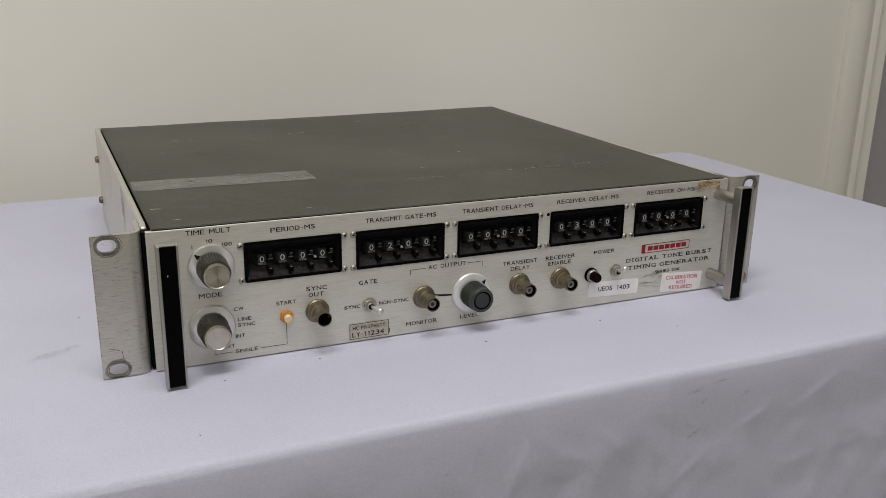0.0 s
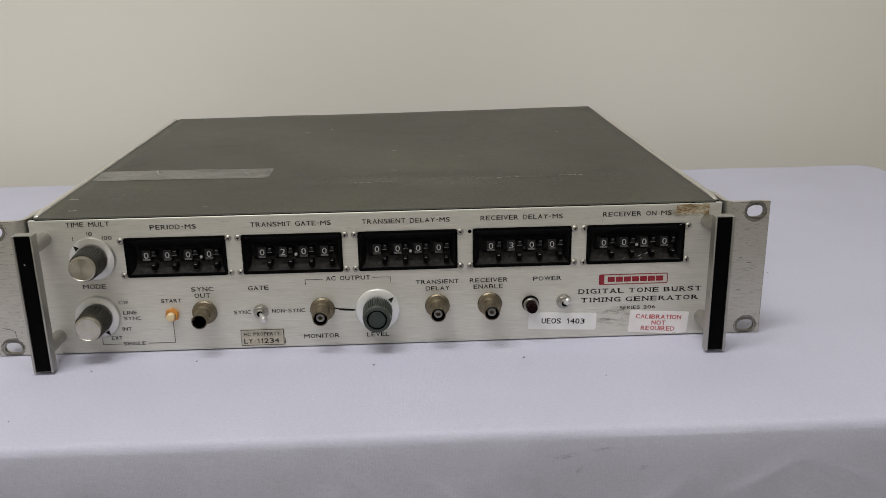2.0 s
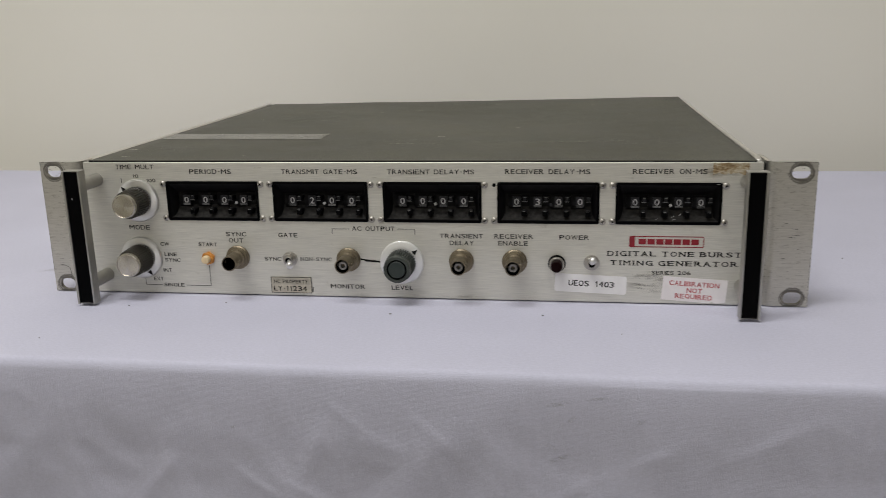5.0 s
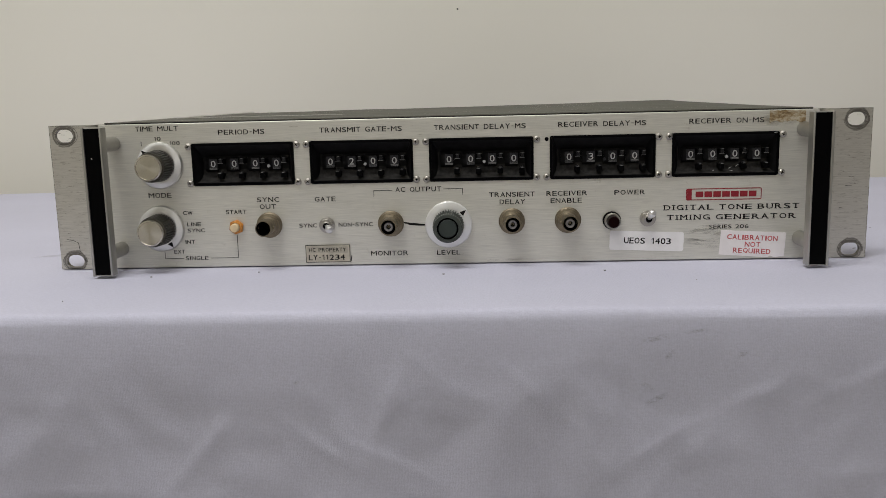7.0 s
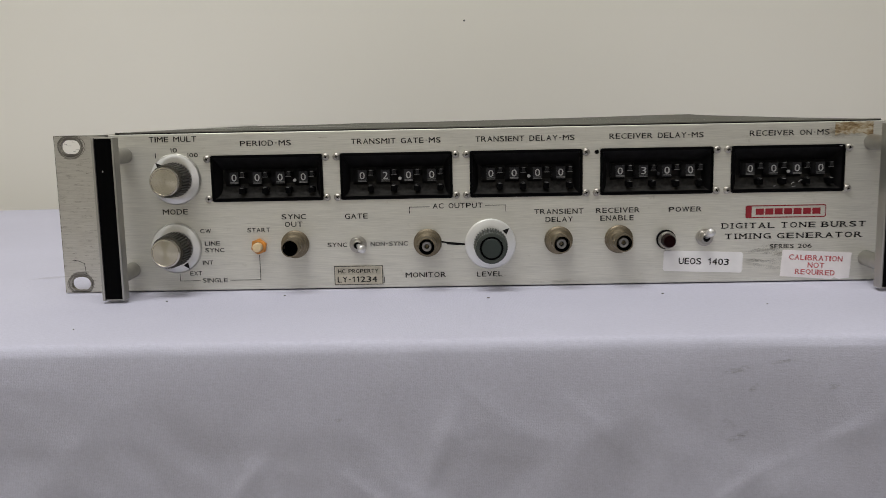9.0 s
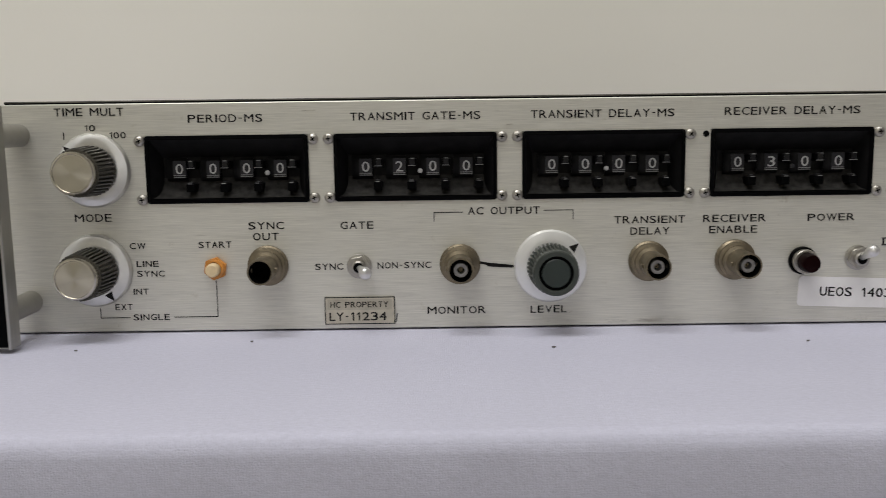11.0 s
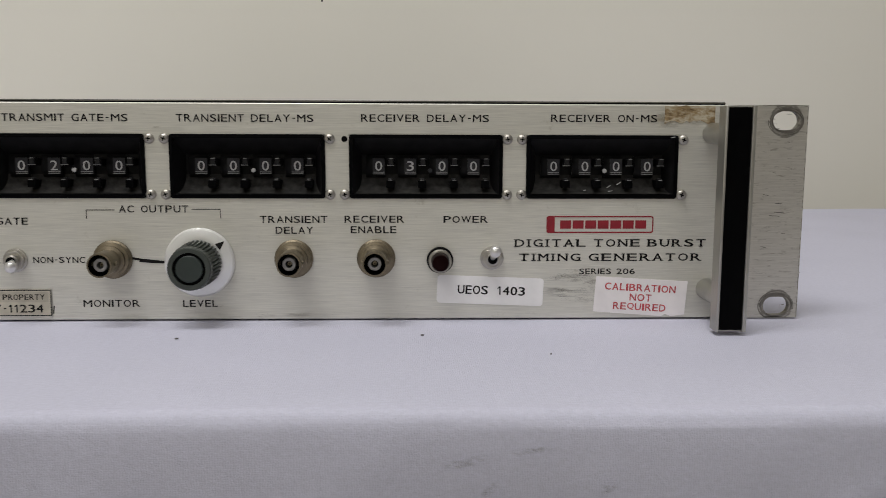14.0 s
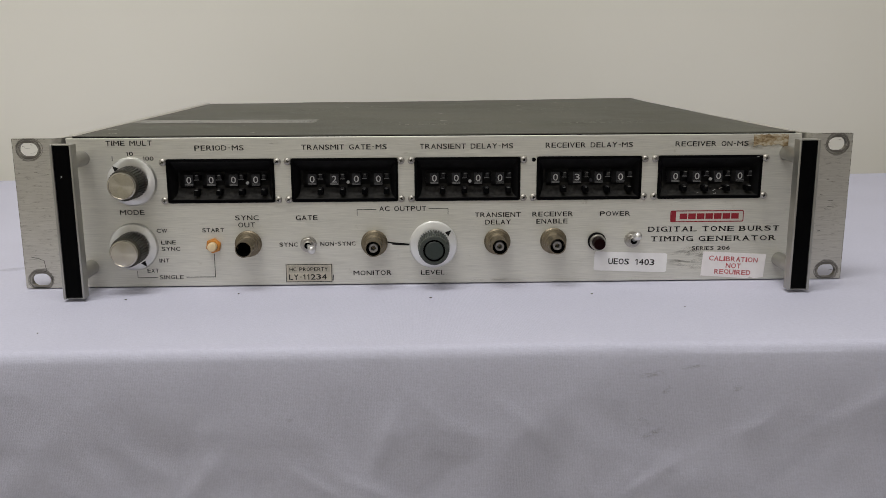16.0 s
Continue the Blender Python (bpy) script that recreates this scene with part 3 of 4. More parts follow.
def cloth_mesh():
    """Top sheet, rounded edge and hanging skirt as rings round the table."""
    corner, rim = 0.022, 0.0052
    loop = []
    def line(xa, ya, xb, yb, n, nx, ny):
        for i in range(n):
            loop.append((xa + (xb - xa) * i / n, ya + (yb - ya) * i / n, nx, ny))
    def arc(cx, cy, a0, n=12):
        for i in range(n):
            a = radians(a0 + 90 * i / n)
            loop.append((cx + corner * math.cos(a), cy + corner * math.sin(a), math.cos(a), math.sin(a)))
    x0, x1, y0, y1 = TX0 + rim, TX1 - rim, TY0 + rim, TY1 - rim
    line(x0 + corner, y0, x1 - corner, y0, 520, 0, -1)
    arc(x1 - corner, y0 + corner, 270)
    line(x1, y0 + corner, x1, y1 - corner, 90, 1, 0)
    arc(x1 - corner, y1 - corner, 0)
    line(x1 - corner, y1, x0 + corner, y1, 120, 0, 1)
    arc(x0 + corner, y1 - corner, 90)
    line(x0, y1 - corner, x0, y0 + corner, 90, -1, 0)
    arc(x0 + corner, y0 + corner, 180)
    rings = [(-0.016, 0.0)]
    rings += [(rim * math.sin(radians(a)), rim * math.cos(radians(a)) - rim) for a in range(0, 90, 9)]
    z = -rim
    while z > FLOOR + 0.012:
        rings.append((rim, z))
        z -= 0.0022 if z > -0.17 else 0.03
    rings.append((rim, FLOOR + 0.004))
    bm = bmesh.new()
    grid = []
    for off, dz in rings:
        ring = []
        for x, y, nx, ny in loop:
            px, py = x + nx * off, y + ny * off
            d = 0.0
            if dz < -0.003:
                g = min(1.0, (-dz - 0.003) / 0.05)
                d += 0.0030 * (1 - math.exp((dz + 0.003) / 0.014))
                v = Vector((px * 7, py * 7, dz * 5))
                d += 0.0020 * g * noise.noise(v)
                d += 0.0008 * g * noise.noise(Vector((px * 22, py * 22, dz * 13 + 5)))
                # flat facets that meet in creases, at two sizes
                bend = 0.35 * noise.noise(v * 2.1 + Vector((3, 8, 1)))
                for scale, slope, shift in ((13.0, 0.030, 2.0), (27.0, 0.027, 9.0)):
                    cell = noise.voronoi(Vector((px * scale * 1.25 + dz * scale * 0.35 + bend, py * scale + shift, dz * scale * 0.8 - px * scale * 0.3 + bend)))[0]
                    d -= slope / scale * g * (cell[1] - cell[0])
                d += 0.00030 * g * (0.4 - abs(noise.noise(Vector((px * 62 + dz * 31, py * 62, dz * 40 - px * 20 + 4)))))
                d += 0.00020 * noise.noise(Vector((px * 80, py * 80, dz * 45)))
                if ny < -0.5:
                    d += min(1, (-dz) / 0.02) * crease(px, dz)
                d += 0.03 * max(0.0, -dz - 0.05) * (0.6 + 0.5 * math.sin(px * 19 + py * 23))
            lift = 0.0006 * noise.noise(Vector((px * 12, py * 12, 3.0))) if dz > -0.004 and off > -0.01 else 0.0
            ring.append(bm.verts.new((px + nx * d, py + ny * d, dz + lift)))
        grid.append(ring)
    n = len(loop)
    for a, b in zip(grid, grid[1:]):
        for i in range(n):
            j = (i + 1) % n
            bm.faces.new((a[i], b[i], b[j], a[j]))
    bm.faces.new(grid[0])
    return bm


cloth = part("tablecloth", cloth_mesh(), "cloth", angle=60)
tagged(cloth, "white polyester tablecloth with creased hanging front", "tablecloth")

for sx, sy, size in ((-6, -31, 1.2), (-201, -88, 0.7), (-116, -17, 0.9), (-177, -27, 0.9), (86, -27, 1.0), (294, 114, 0.7), (-252, 112, 0.9), (131, -56, 0.6)):
    random.seed(sx)
    pts = [(sx * MM + 0.75 * size * MM * (0.5 + 0.5 * random.random()) * math.cos(k), sy * MM + 0.36 * size * MM * (0.4 + 0.6 * random.random()) * math.sin(k)) for k in (0, 1, 2, 3, 4, 5)]
    tagged(part("lint_speck", prism(pts, 0.0001, 0.0006), "lint"), "tiny dark lint speck lying on the white cloth", "lint", "lint on the cloth")


# ---- the instrument ----
unit = tagged(empty("tone_burst_generator"), "vintage rack-mount tone burst generator, brushed aluminium front, worn olive lid", "electronic instrument")
W = 0.2125
PZ0, PZ1 = 0.0007, 0.0882
WIN = [(-126.0 + 71.3 * i) for i in range(5)]
WZ0, WZ1, WHALF = 50.6, 75.6, 30.6


def front_panel():
    """A plate with five rectangular openings."""
    xs = sorted([-W, W] + [(c + s * WHALF) * MM for c in WIN for s in (-1, 1)])
    zs = [PZ0, WZ0 * MM, WZ1 * MM, PZ1]
    bm = bmesh.new()
    v = {(i, j): bm.verts.new((x, 0, z)) for i, x in enumerate(xs) for j, z in enumerate(zs)}
    for i in range(len(xs) - 1):
        for j in range(3):
            if j == 1 and i % 2 == 1:
                continue
            bm.faces.new((v[i, j], v[i + 1, j], v[i + 1, j + 1], v[i, j + 1]))
    out = bmesh.ops.extrude_face_region(bm, geom=bm.faces[:])
    bmesh.ops.translate(bm, verts=[e for e in out["geom"] if isinstance(e, bmesh.types.BMVert)], vec=(0, 0.003, 0))
    return bm


panel = part("front_panel", front_panel(), "panel", unit, "brushed aluminium front panel with black lettering", bevel=0.0004)


def skewed(bm):
    """The box stands a little askew behind its panel."""
    for v in bm.verts:
        v.co.x -= 0.0098 * max(0.0, v.co.y)
    return bm


inner_box = box(-0.2085, 0.2085, 0.0130, 0.380, 0.0008, 0.0855)
# added near-black blocks paint the shade of the gaps beside the ears
for side in (-1, 1):
    box(min(side * 0.2085, side * 0.2142), max(side * 0.2085, side * 0.2142), 0.0042, 0.0116, 0.0010, 0.0868, inner_box)
part("chassis", skewed(inner_box), "gap_shade", unit, "inner chassis with black filler that paints the ear gaps' shade")


def top_cover():
    """A folded sheet lid with a rolled front lip and slightly sprung back corners."""
    bm = bmesh.new()
    nx, ny = 40, 40
    prof = [(0.0034, 0.0872), (0.0010, 0.0885), (0.0007, 0.0888), (0.0011, 0.0892), (0.0032, 0.0891)]
    rows = prof + [(0.0032 + (0.386 - 0.0032) * (j / ny), 0.0890) for j in range(1, ny + 1)] + [(0.3868, 0.0872), (0.3868, 0.080)]
    grid = []
    for y, z in rows:
        row = []
        for i in range(nx + 1):
            u = i / nx * 2 - 1
            v = max(0.0, y) / 0.386
            lift = (0.0022 if u > 0 else 0.0012) * u * v * v + 0.0005 * noise.noise(Vector((u * 3, v * 3, 1))) * v
            row.append(bm.verts.new((u * 0.2089, y, z + lift)))
        grid.append(row)
    for a, b in zip(grid, grid[1:]):
        for i in range(nx):
            bm.faces.new((a[i], a[i + 1], b[i + 1], b[i]))
    return bm


cover = part("top_cover", skewed(top_cover()), "cover", unit, "worn dark olive-grey painted lid", angle=70)
cover.modifiers.new("sheet", "SOLIDIFY").thickness = 0.001
cover.modifiers["sheet"].offset = -1


# near-black strip paints the shade of the groove under the lid lip
part("seam_shade", box(-0.2084, 0.2084, 0.0005, 0.0029, 0.08815, 0.0887), "gap_shade", unit)


def cover_height(x, y):
    u, v = x / 0.2089, max(0, y) / 0.386
    return 0.0890 + (0.0022 if u > 0 else 0.0012) * u * v * v + 0.0005 * noise.noise(Vector((u * 3, v * 3, 1))) * v


for side in (-1, 1):
    plate = prism([(0.012, 0.0008), (0.384, 0.0008), (0.384, 0.0878), (0.380, 0.0892), (0.020, 0.0892), (0.012, 0.0880)],
                  side * 0.2103, side * 0.2141, axis="x")
    sp = part("side_plate", skewed(plate), "side", unit, "bare aluminium side plate", bevel=0.0011)
    for y, z in ((0.365, 0.062), (0.365, 0.023)):
        head = lathe([(0.0034, 0), (0.0034, 0.0020), (0.0026, 0.0034), (0, 0.0038)], 0, 0, 20)
        bmesh.ops.rotate(head, verts=head.verts, matrix=Matrix.Rotation(radians(90 * side), 3, "Z"))
        bmesh.ops.translate(head, verts=head.verts, vec=(side * 0.2141 - 0.0098 * y, y, z))
        part("screw", head, "nickel", sp)


# rack ears: a slotted plate bent back along the side
def slot_cell(bm, x0, x1, z0, z1, cx, cz, hw, hh, y0, y1):
    angles = sorted([2 * math.pi * k / 40 for k in range(40)] + [math.atan2(z - cz, x - cx) % (2 * math.pi) for x in (x0, x1) for z in (z0, z1)])
    inner, outer = [], []
    flat = hw - hh
    for a in angles:
        c, s = math.cos(a), math.sin(a)
        t = min((abs((x1 if c > 0 else x0) - cx) / abs(c)) if abs(c) > 1e-9 else 9, (abs((z1 if s > 0 else z0) - cz) / abs(s)) if abs(s) > 1e-9 else 9)
        outer.append((cx + t * c, cz + t * s))
        # a ray from the middle of the slot to its edge
        lo, hi = 0.0, hw + hh
        for _ in range(30):
            mid = (lo + hi) / 2
            px, pz = abs(mid * c), abs(mid * s)
            inside = pz <= hh and (px <= flat or math.hypot(px - flat, pz) <= hh)
            lo, hi = (mid, hi) if inside else (lo, mid)
        inner.append((cx + lo * c, cz + lo * s))
    n = len(angles)
    vi = [[bm.verts.new((x, y, z)) for x, z in inner] for y in (y0, y1)]
    vo = [[bm.verts.new((x, y, z)) for x, z in outer] for y in (y0, y1)]
    for i in range(n):
        j = (i + 1) % n
        bm.faces.new((vi[0][i], vi[0][j], vo[0][j], vo[0][i]))
        bm.faces.new((vi[1][i], vo[1][i], vo[1][j], vi[1][j]))
        bm.faces.new((vi[0][i], vi[1][i], vi[1][j], vi[0][j]))
        bm.faces.new((vo[0][i], vo[0][j], vo[1][j], vo[1][i]))


def rack_ear(side):
    z0, z1, thick = 0.0006, 0.0883, 0.0026
    xa, xb = 0.2240, 0.2428
    bm = bmesh.new()
    def X(v):
        return side * v
    for cz, zlo, zhi in ((0.0056, z0, 0.0150), (0.0820, 0.0730, z1)):
        slot_cell(bm, min(X(xa), X(xb)), max(X(xa), X(xb)), zlo, zhi, X(0.2338), cz, 0.0054, 0.0038, 0, thick)
    box(min(X(xa), X(xb)), max(X(xa), X(xb)), 0, thick, 0.0150, 0.0730, bm)
    r = 0.0075
    outer = [(0.2240, 0.0)] + [(0.2221 - r * math.sin(radians(a)), r - r * math.cos(radians(a))) for a in range(0, 91, 10)] + [(0.2146, 0.030)]
    ri = r - thick
    back = [(0.2146 + thick * 0.5, 0.030), (0.2146 + thick, 0.024)] + [(0.2221 - ri * math.sin(radians(a)), r - ri * math.cos(radians(a))) for a in range(90, -1, -10)] + [(0.2240, thick)]
    prism([(X(x), y) for x, y in outer + back], z0, z1, bm=bm)
    ob = part("rack_ear", bm, "ear", unit, "scuffed aluminium rack ear with two slots", angle=40)
    return ob


ears = [rack_ear(s) for s in (-1, 1)]


def strokes(lines, width, parent, material, name, y=-0.00008):
    """Fine scratches as one mesh; each line is a list of (x, z) in millimetres."""
    bm = bmesh.new()
    for pts in lines:
        for k, ((xa, za), (xb, zb)) in enumerate(zip(pts, pts[1:])):
            d = Vector((xb - xa, zb - za)).normalized() * width / 2
            q = ((xa - d.y, za + d.x), (xb - d.y, zb + d.x), (xb + d.y, zb - d.x), (xa + d.y, za - d.x))
            bm.faces.new([bm.verts.new((x * MM, y, z * MM)) for x, z in q])
    return tagged(part(name, bm, material, parent), kind="stuff")


random.seed(31)
for side, ear_ob in zip((-1, 1), ears):
    for cz in (5.6, 82.0):
        loops = []
        for k in range(7):
            ox, oz, rr = random.uniform(-0.5, 0.5), random.uniform(-0.4, 0.4), random.uniform(5.0, 6.9)
            a0, sweep = random.uniform(0, 360), random.uniform(140, 330)
            arc_pts = []
            for j in range(25):
                a = radians(a0 + sweep * j / 24)
                ax, az = side * 233.8 + ox + (rr + 0.9) * math.cos(a), cz + oz + (rr - 0.7) * math.sin(a)
                arc_pts.append((max(side * 233.8 - 8.6, min(side * 233.8 + 8.6, ax)), max(1.0, min(87.9, az))))
            loops.append([p for p, nxt in zip(arc_pts, arc_pts[1:]) if math.dist(p, nxt) > 0.01])
        strokes([l for l in loops if len(l) > 1], 0.26, ear_ob, "scuff", "scratch_ring")
    fine_lines, dark_lines = [], []
    for k in range(44):
        sx, sz, run = side * random.uniform(224, 241), random.uniform(4, 85), random.uniform(0.8, 3.5)
        sx = max(-242.4, min(242.4 - run, sx))
        (dark_lines if k % 7 == 0 else fine_lines).append([(sx, sz), (sx + run, sz + random.uniform(-0.35, 0.35))])
    strokes(fine_lines, 0.16, ear_ob, "faint_scuff", "scratch")
    strokes(dark_lines, 0.20, ear_ob, "scuff", "scratch")
    rim_lines = []
    for k in range(46):
        za = 1.0 + 87 * k / 46
        if random.random() < 0.7:
            rim_lines.append([(side * 242.5 + random.uniform(-0.08, 0.08), za), (side * 242.5 + random.uniform(-0.08, 0.08), za + random.uniform(0.8, 2.2))])
    for k in range(14):
        xa = side * (224 + 18 * k / 14)
        rim_lines.append([(xa, 88.0 + random.uniform(-0.2, 0.1)), (xa + side * random.uniform(0.6, 1.5), 88.0 + random.uniform(-0.2, 0.1))])
    strokes([[(x, min(z, 88.1)) for x, z in l] for l in rim_lines], 0.24, ear_ob, "scuff", "worn_edge")
for pts in ([(-231, 17.0), (-234.5, 18.6), (-238, 19.2)], [(-231, 17.0), (-230.4, 11.2)]):
    ink_path(pts, 0.28, ears[0], "gouge", -0.0001, "scratch")
for za, xa, xb in ((48.5, 231, 234), (44.8, 231, 235), (43.4, 229, 233), (30.5, 226, 228), (52, 226, 228)):
    ink_path([(xa, za), (xb, za - 0.3)], 0.22, ears[1], "gouge", -0.0001, "scratch")


# handles: a channel bar with a black insert on two round posts
def handle(side):
    cx = side * 0.2040
    z0, z1 = 0.0016, 0.0874
    hw = 0.0056
    lo, hi = (-hw - 0.0005, hw) if side < 0 else (-hw, hw + 0.0005)
    u = [(lo, -0.0300), (lo, -0.0227), (hi, -0.0227), (hi, -0.0300), (hi - 0.0003, -0.0303), (hw - 0.0010, -0.0303), (hw - 0.0012, -0.0286), (-hw + 0.0012, -0.0286), (-hw + 0.0010, -0.0303), (lo + 0.0003, -0.0303)]
    bar = part("handle", prism([(cx + x, y) for x, y in u], z0, z1), "bar", unit, "aluminium channel handle with black insert", bevel=0.00025)
    part("insert_strip", box(cx - hw + 0.0012, cx + hw - 0.0012, -0.0297, -0.0285, z0 + 0.0008, z1 - 0.0006), "strip", bar, "glossy black insert")
    for z in (0.0768, 0.0130):
        part("post", lathe([(0.0043, 0.0001), (0.0043, 0.0230)], cx, z, 32), "post", bar)
    if side < 0:
        part("speck", box(cx - 0.0012, cx - 0.0007, -0.02985, -0.0296, 0.0695, 0.0705), "digit", bar)
    return bar


for s in (-1, 1):
    handle(s)


# ---- thumbwheel switches ----
def thumbwheel(index, digits, dot_after, dim_dot=False):
    cx = WIN[index] * MM
    x0, x1, z0, z1 = cx - WHALF * MM + 0.0002, cx + WHALF * MM - 0.0002, WZ0 * MM + 0.0002, WZ1 * MM - 0.0002
    bm = bmesh.new()
    # square rim, sloping inner walls and a flat back
    steps = [(0.0, 0.0030), (0.0, -0.0006), (0.0009, -0.0006), (0.0010, 0.0002)]
    rings = [[(x0 + i, y, z0 + i), (x1 - i, y, z0 + i), (x1 - i, y, z1 - i), (x0 + i, y, z1 - i)] for i, y in steps]
    rings.append([(x0 + 0.0042, 0.0074, 0.0519), (x1 - 0.0042, 0.0074, 0.0519), (x1 - 0.0042, 0.0074, 0.0676), (x0 + 0.0042, 0.0074, 0.0676)])
    vs = [[bm.verts.new(p) for p in r] for r in rings]
    for a, b in zip(vs, vs[1:]):
        for i in range(4):
            bm.faces.new((a[i], a[(i + 1) % 4], b[(i + 1) % 4], b[i]))
    bm.faces.new(vs[-1])
    sw = part("thumbwheel_switch", bm, "housing", unit, "black thumbwheel switch reading " + digits, angle=20)
    # a trough that curves up to the wheels; its paler black paints in overhead light
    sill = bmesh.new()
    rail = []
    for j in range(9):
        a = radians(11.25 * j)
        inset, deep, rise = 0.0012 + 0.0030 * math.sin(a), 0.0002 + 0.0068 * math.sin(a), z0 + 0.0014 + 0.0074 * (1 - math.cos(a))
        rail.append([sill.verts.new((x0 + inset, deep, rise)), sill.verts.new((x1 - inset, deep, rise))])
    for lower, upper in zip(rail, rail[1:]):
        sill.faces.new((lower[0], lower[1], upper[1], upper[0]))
    part("sill", sill, "lit_dusty_black", sw, "curved lower lip, dusty and paled by painted overhead light", angle=60)
    frame_bm = bmesh.new()
    ro = rounded(x0 - 0.0005, x1 + 0.0005, z0 - 0.0005, z1 + 0.0005, 0.0014)
    ri = rounded(x0 + 0.0010, x1 - 0.0010, z0 + 0.0010, z1 - 0.0010, 0.0006)
    loops = [[frame_bm.verts.new((px, py, pz)) for px, pz in ring] for ring, py in ((ro, -0.00005), (ro, -0.0005), (ri, -0.0008), (ri, 0.0004))]
    for la, lb in zip(loops, loops[1:]):
        for q in range(len(la)):
            r = (q + 1) % len(la)
            frame_bm.faces.new((la[q], la[r], lb[r], lb[q]))
    part("bezel", frame_bm, "black", sw)
    for k, ch in enumerate(digits):
        dx = x0 + 0.0112 + 0.01285 * k
        wheel = bmesh.new()
        ring = []
        for j in range(7):
            a = radians(-42 + 14 * j)
            ring.append([wheel.verts.new((dx + e, 0.0108 - 0.0068 * math.cos(a), 0.0630 + 0.0068 * math.sin(a))) for e in (-0.0052, 0.0026)])
        for a, b in zip(ring, ring[1:]):
            wheel.faces.new((a[0], a[1], b[1], b[0]))
        wh = part("wheel", wheel, "housing", sw, angle=60)
        wh.modifiers.new("shell", "SOLIDIFY").thickness = 0.0006
        part("digit_plate", box(dx - 0.0024, dx + 0.0024, 0.0036, 0.0042, 0.0598, 0.0662), "wheel", sw)
        t = bmesh.new()
        print_text(t, ch, dx - 0.0014, dx + 0.0014, 0.0632, 0.0039, 0.0034, 0.00002)
        part("digit", t, "digit", sw, "white numeral")
        bars = bmesh.new()
        for zz in (0.0607, 0.0600):
            box(dx - 0.0023, dx + 0.0023, 0.0033, 0.0036, zz - 0.00012, zz + 0.00012, bars)
        part("tick", bars, "faint_digit", sw)
        # tabs that turn the wheel, with pale marks on their tips
        for tz, tx, deep in ((0.0648, 0.0051, 0.0016), (0.0563, 0.0047, 0.0006)):
            tab = box(dx + tx - 0.0016, dx + tx + 0.0016, deep, 0.0075, tz - 0.0018, tz + 0.0012)
            tb = part("tab", tab, "black", sw, bevel=0.0002)
            mark = bmesh.new()
            box(dx + tx - 0.0007, dx + tx + 0.0007, deep - 0.0008, deep - 0.0004, tz + 0.0013, tz + 0.00155, mark)
            if tz > 0.06:
                box(dx + tx - 0.0017, dx + tx + 0.0012, deep - 0.00025, deep, tz - 0.0014, tz - 0.00112, mark)
                part("tab_stem", box(dx + tx - 0.0010, dx + tx + 0.0009, deep - 0.0006, deep + 0.0010, tz - 0.0010, tz + 0.0016), "tab", sw, bevel=0.0002)
            else:
                part("tab_stem", box(dx + tx - 0.0009, dx + tx + 0.0009, deep + 0.0006, deep + 0.0030, tz + 0.0010, tz + 0.0020), "tab", sw, bevel=0.0002)
            part("tab_mark", mark, "faint_digit", sw)
        if k + 1 == dot_after:
            part("decimal_point", lathe([(0.0009, -0.0040), (0.0009, -0.0030), (0, -0.0026)], dx + 0.0080, 0.0614, 16), "wheel" if dim_dot else "digit", sw)
    for sx in (-32.7, 32.7):
        for sz in (74.1, 51.9):
            if index == 3 and sx < 0 and sz > 60:
                # flat near-black disc paints the dark of the open hole
                part("empty_screw_hole", lathe([(0.0012, 0.0002), (0, 0.0002)], cx + sx * MM, sz * MM, 16), "gap_shade", panel)
            else:
                phillips(cx + sx * MM, sz * MM, sw, random.uniform(0, 90))
    return sw


def phillips(cx, cz, parent, spin):
    """A pan-head screw, its cross recess painted by a near-black cross."""
    bm = lathe([(0.0021, 0.0), (0.0021, 0.0004), (0.0017, 0.0010), (0.0009, 0.0014), (0, 0.00145)], cx, cz, 20)
    sc = part("screw", bm, "bright_nickel", parent, angle=50)
    # the cross stands slightly proud; its black gives the recess its shade
    cross = bmesh.new()
    for a in (0, 90):
        pts = turned([(cx - 0.00092, cz - 0.00021), (cx + 0.00092, cz - 0.00021), (cx + 0.00092, cz + 0.00021), (cx - 0.00092, cz + 0.00021)], cx, cz, spin + a)
        prism(pts, -0.00155 - a * 1e-7, -0.0009, axis="y", bm=cross)
    ob = part("cross_slot", cross, "gap_shade", parent)
    return sc


random.seed(4)
for index, (digits, dot_after) in enumerate((("0000", 3), ("0200", 2), ("0000", 2), ("0300", 2), ("0000", 2))):
    switch = thumbwheel(index, digits, dot_after, index == 3)
for xa, za, xb, zb in ((161.5, 54.8, 162.8, 55.6), (165.5, 56, 167, 57), (162, 53.2, 163.6, 53.5), (152, 53.6, 152.8, 53.8), (186.5, 74.9, 188.5, 75.3)):
    ink_path([(xa, za), (xb, zb)], 0.28, switch, "digit", 0.0001 if za < 60 else -0.0007, "scratch")


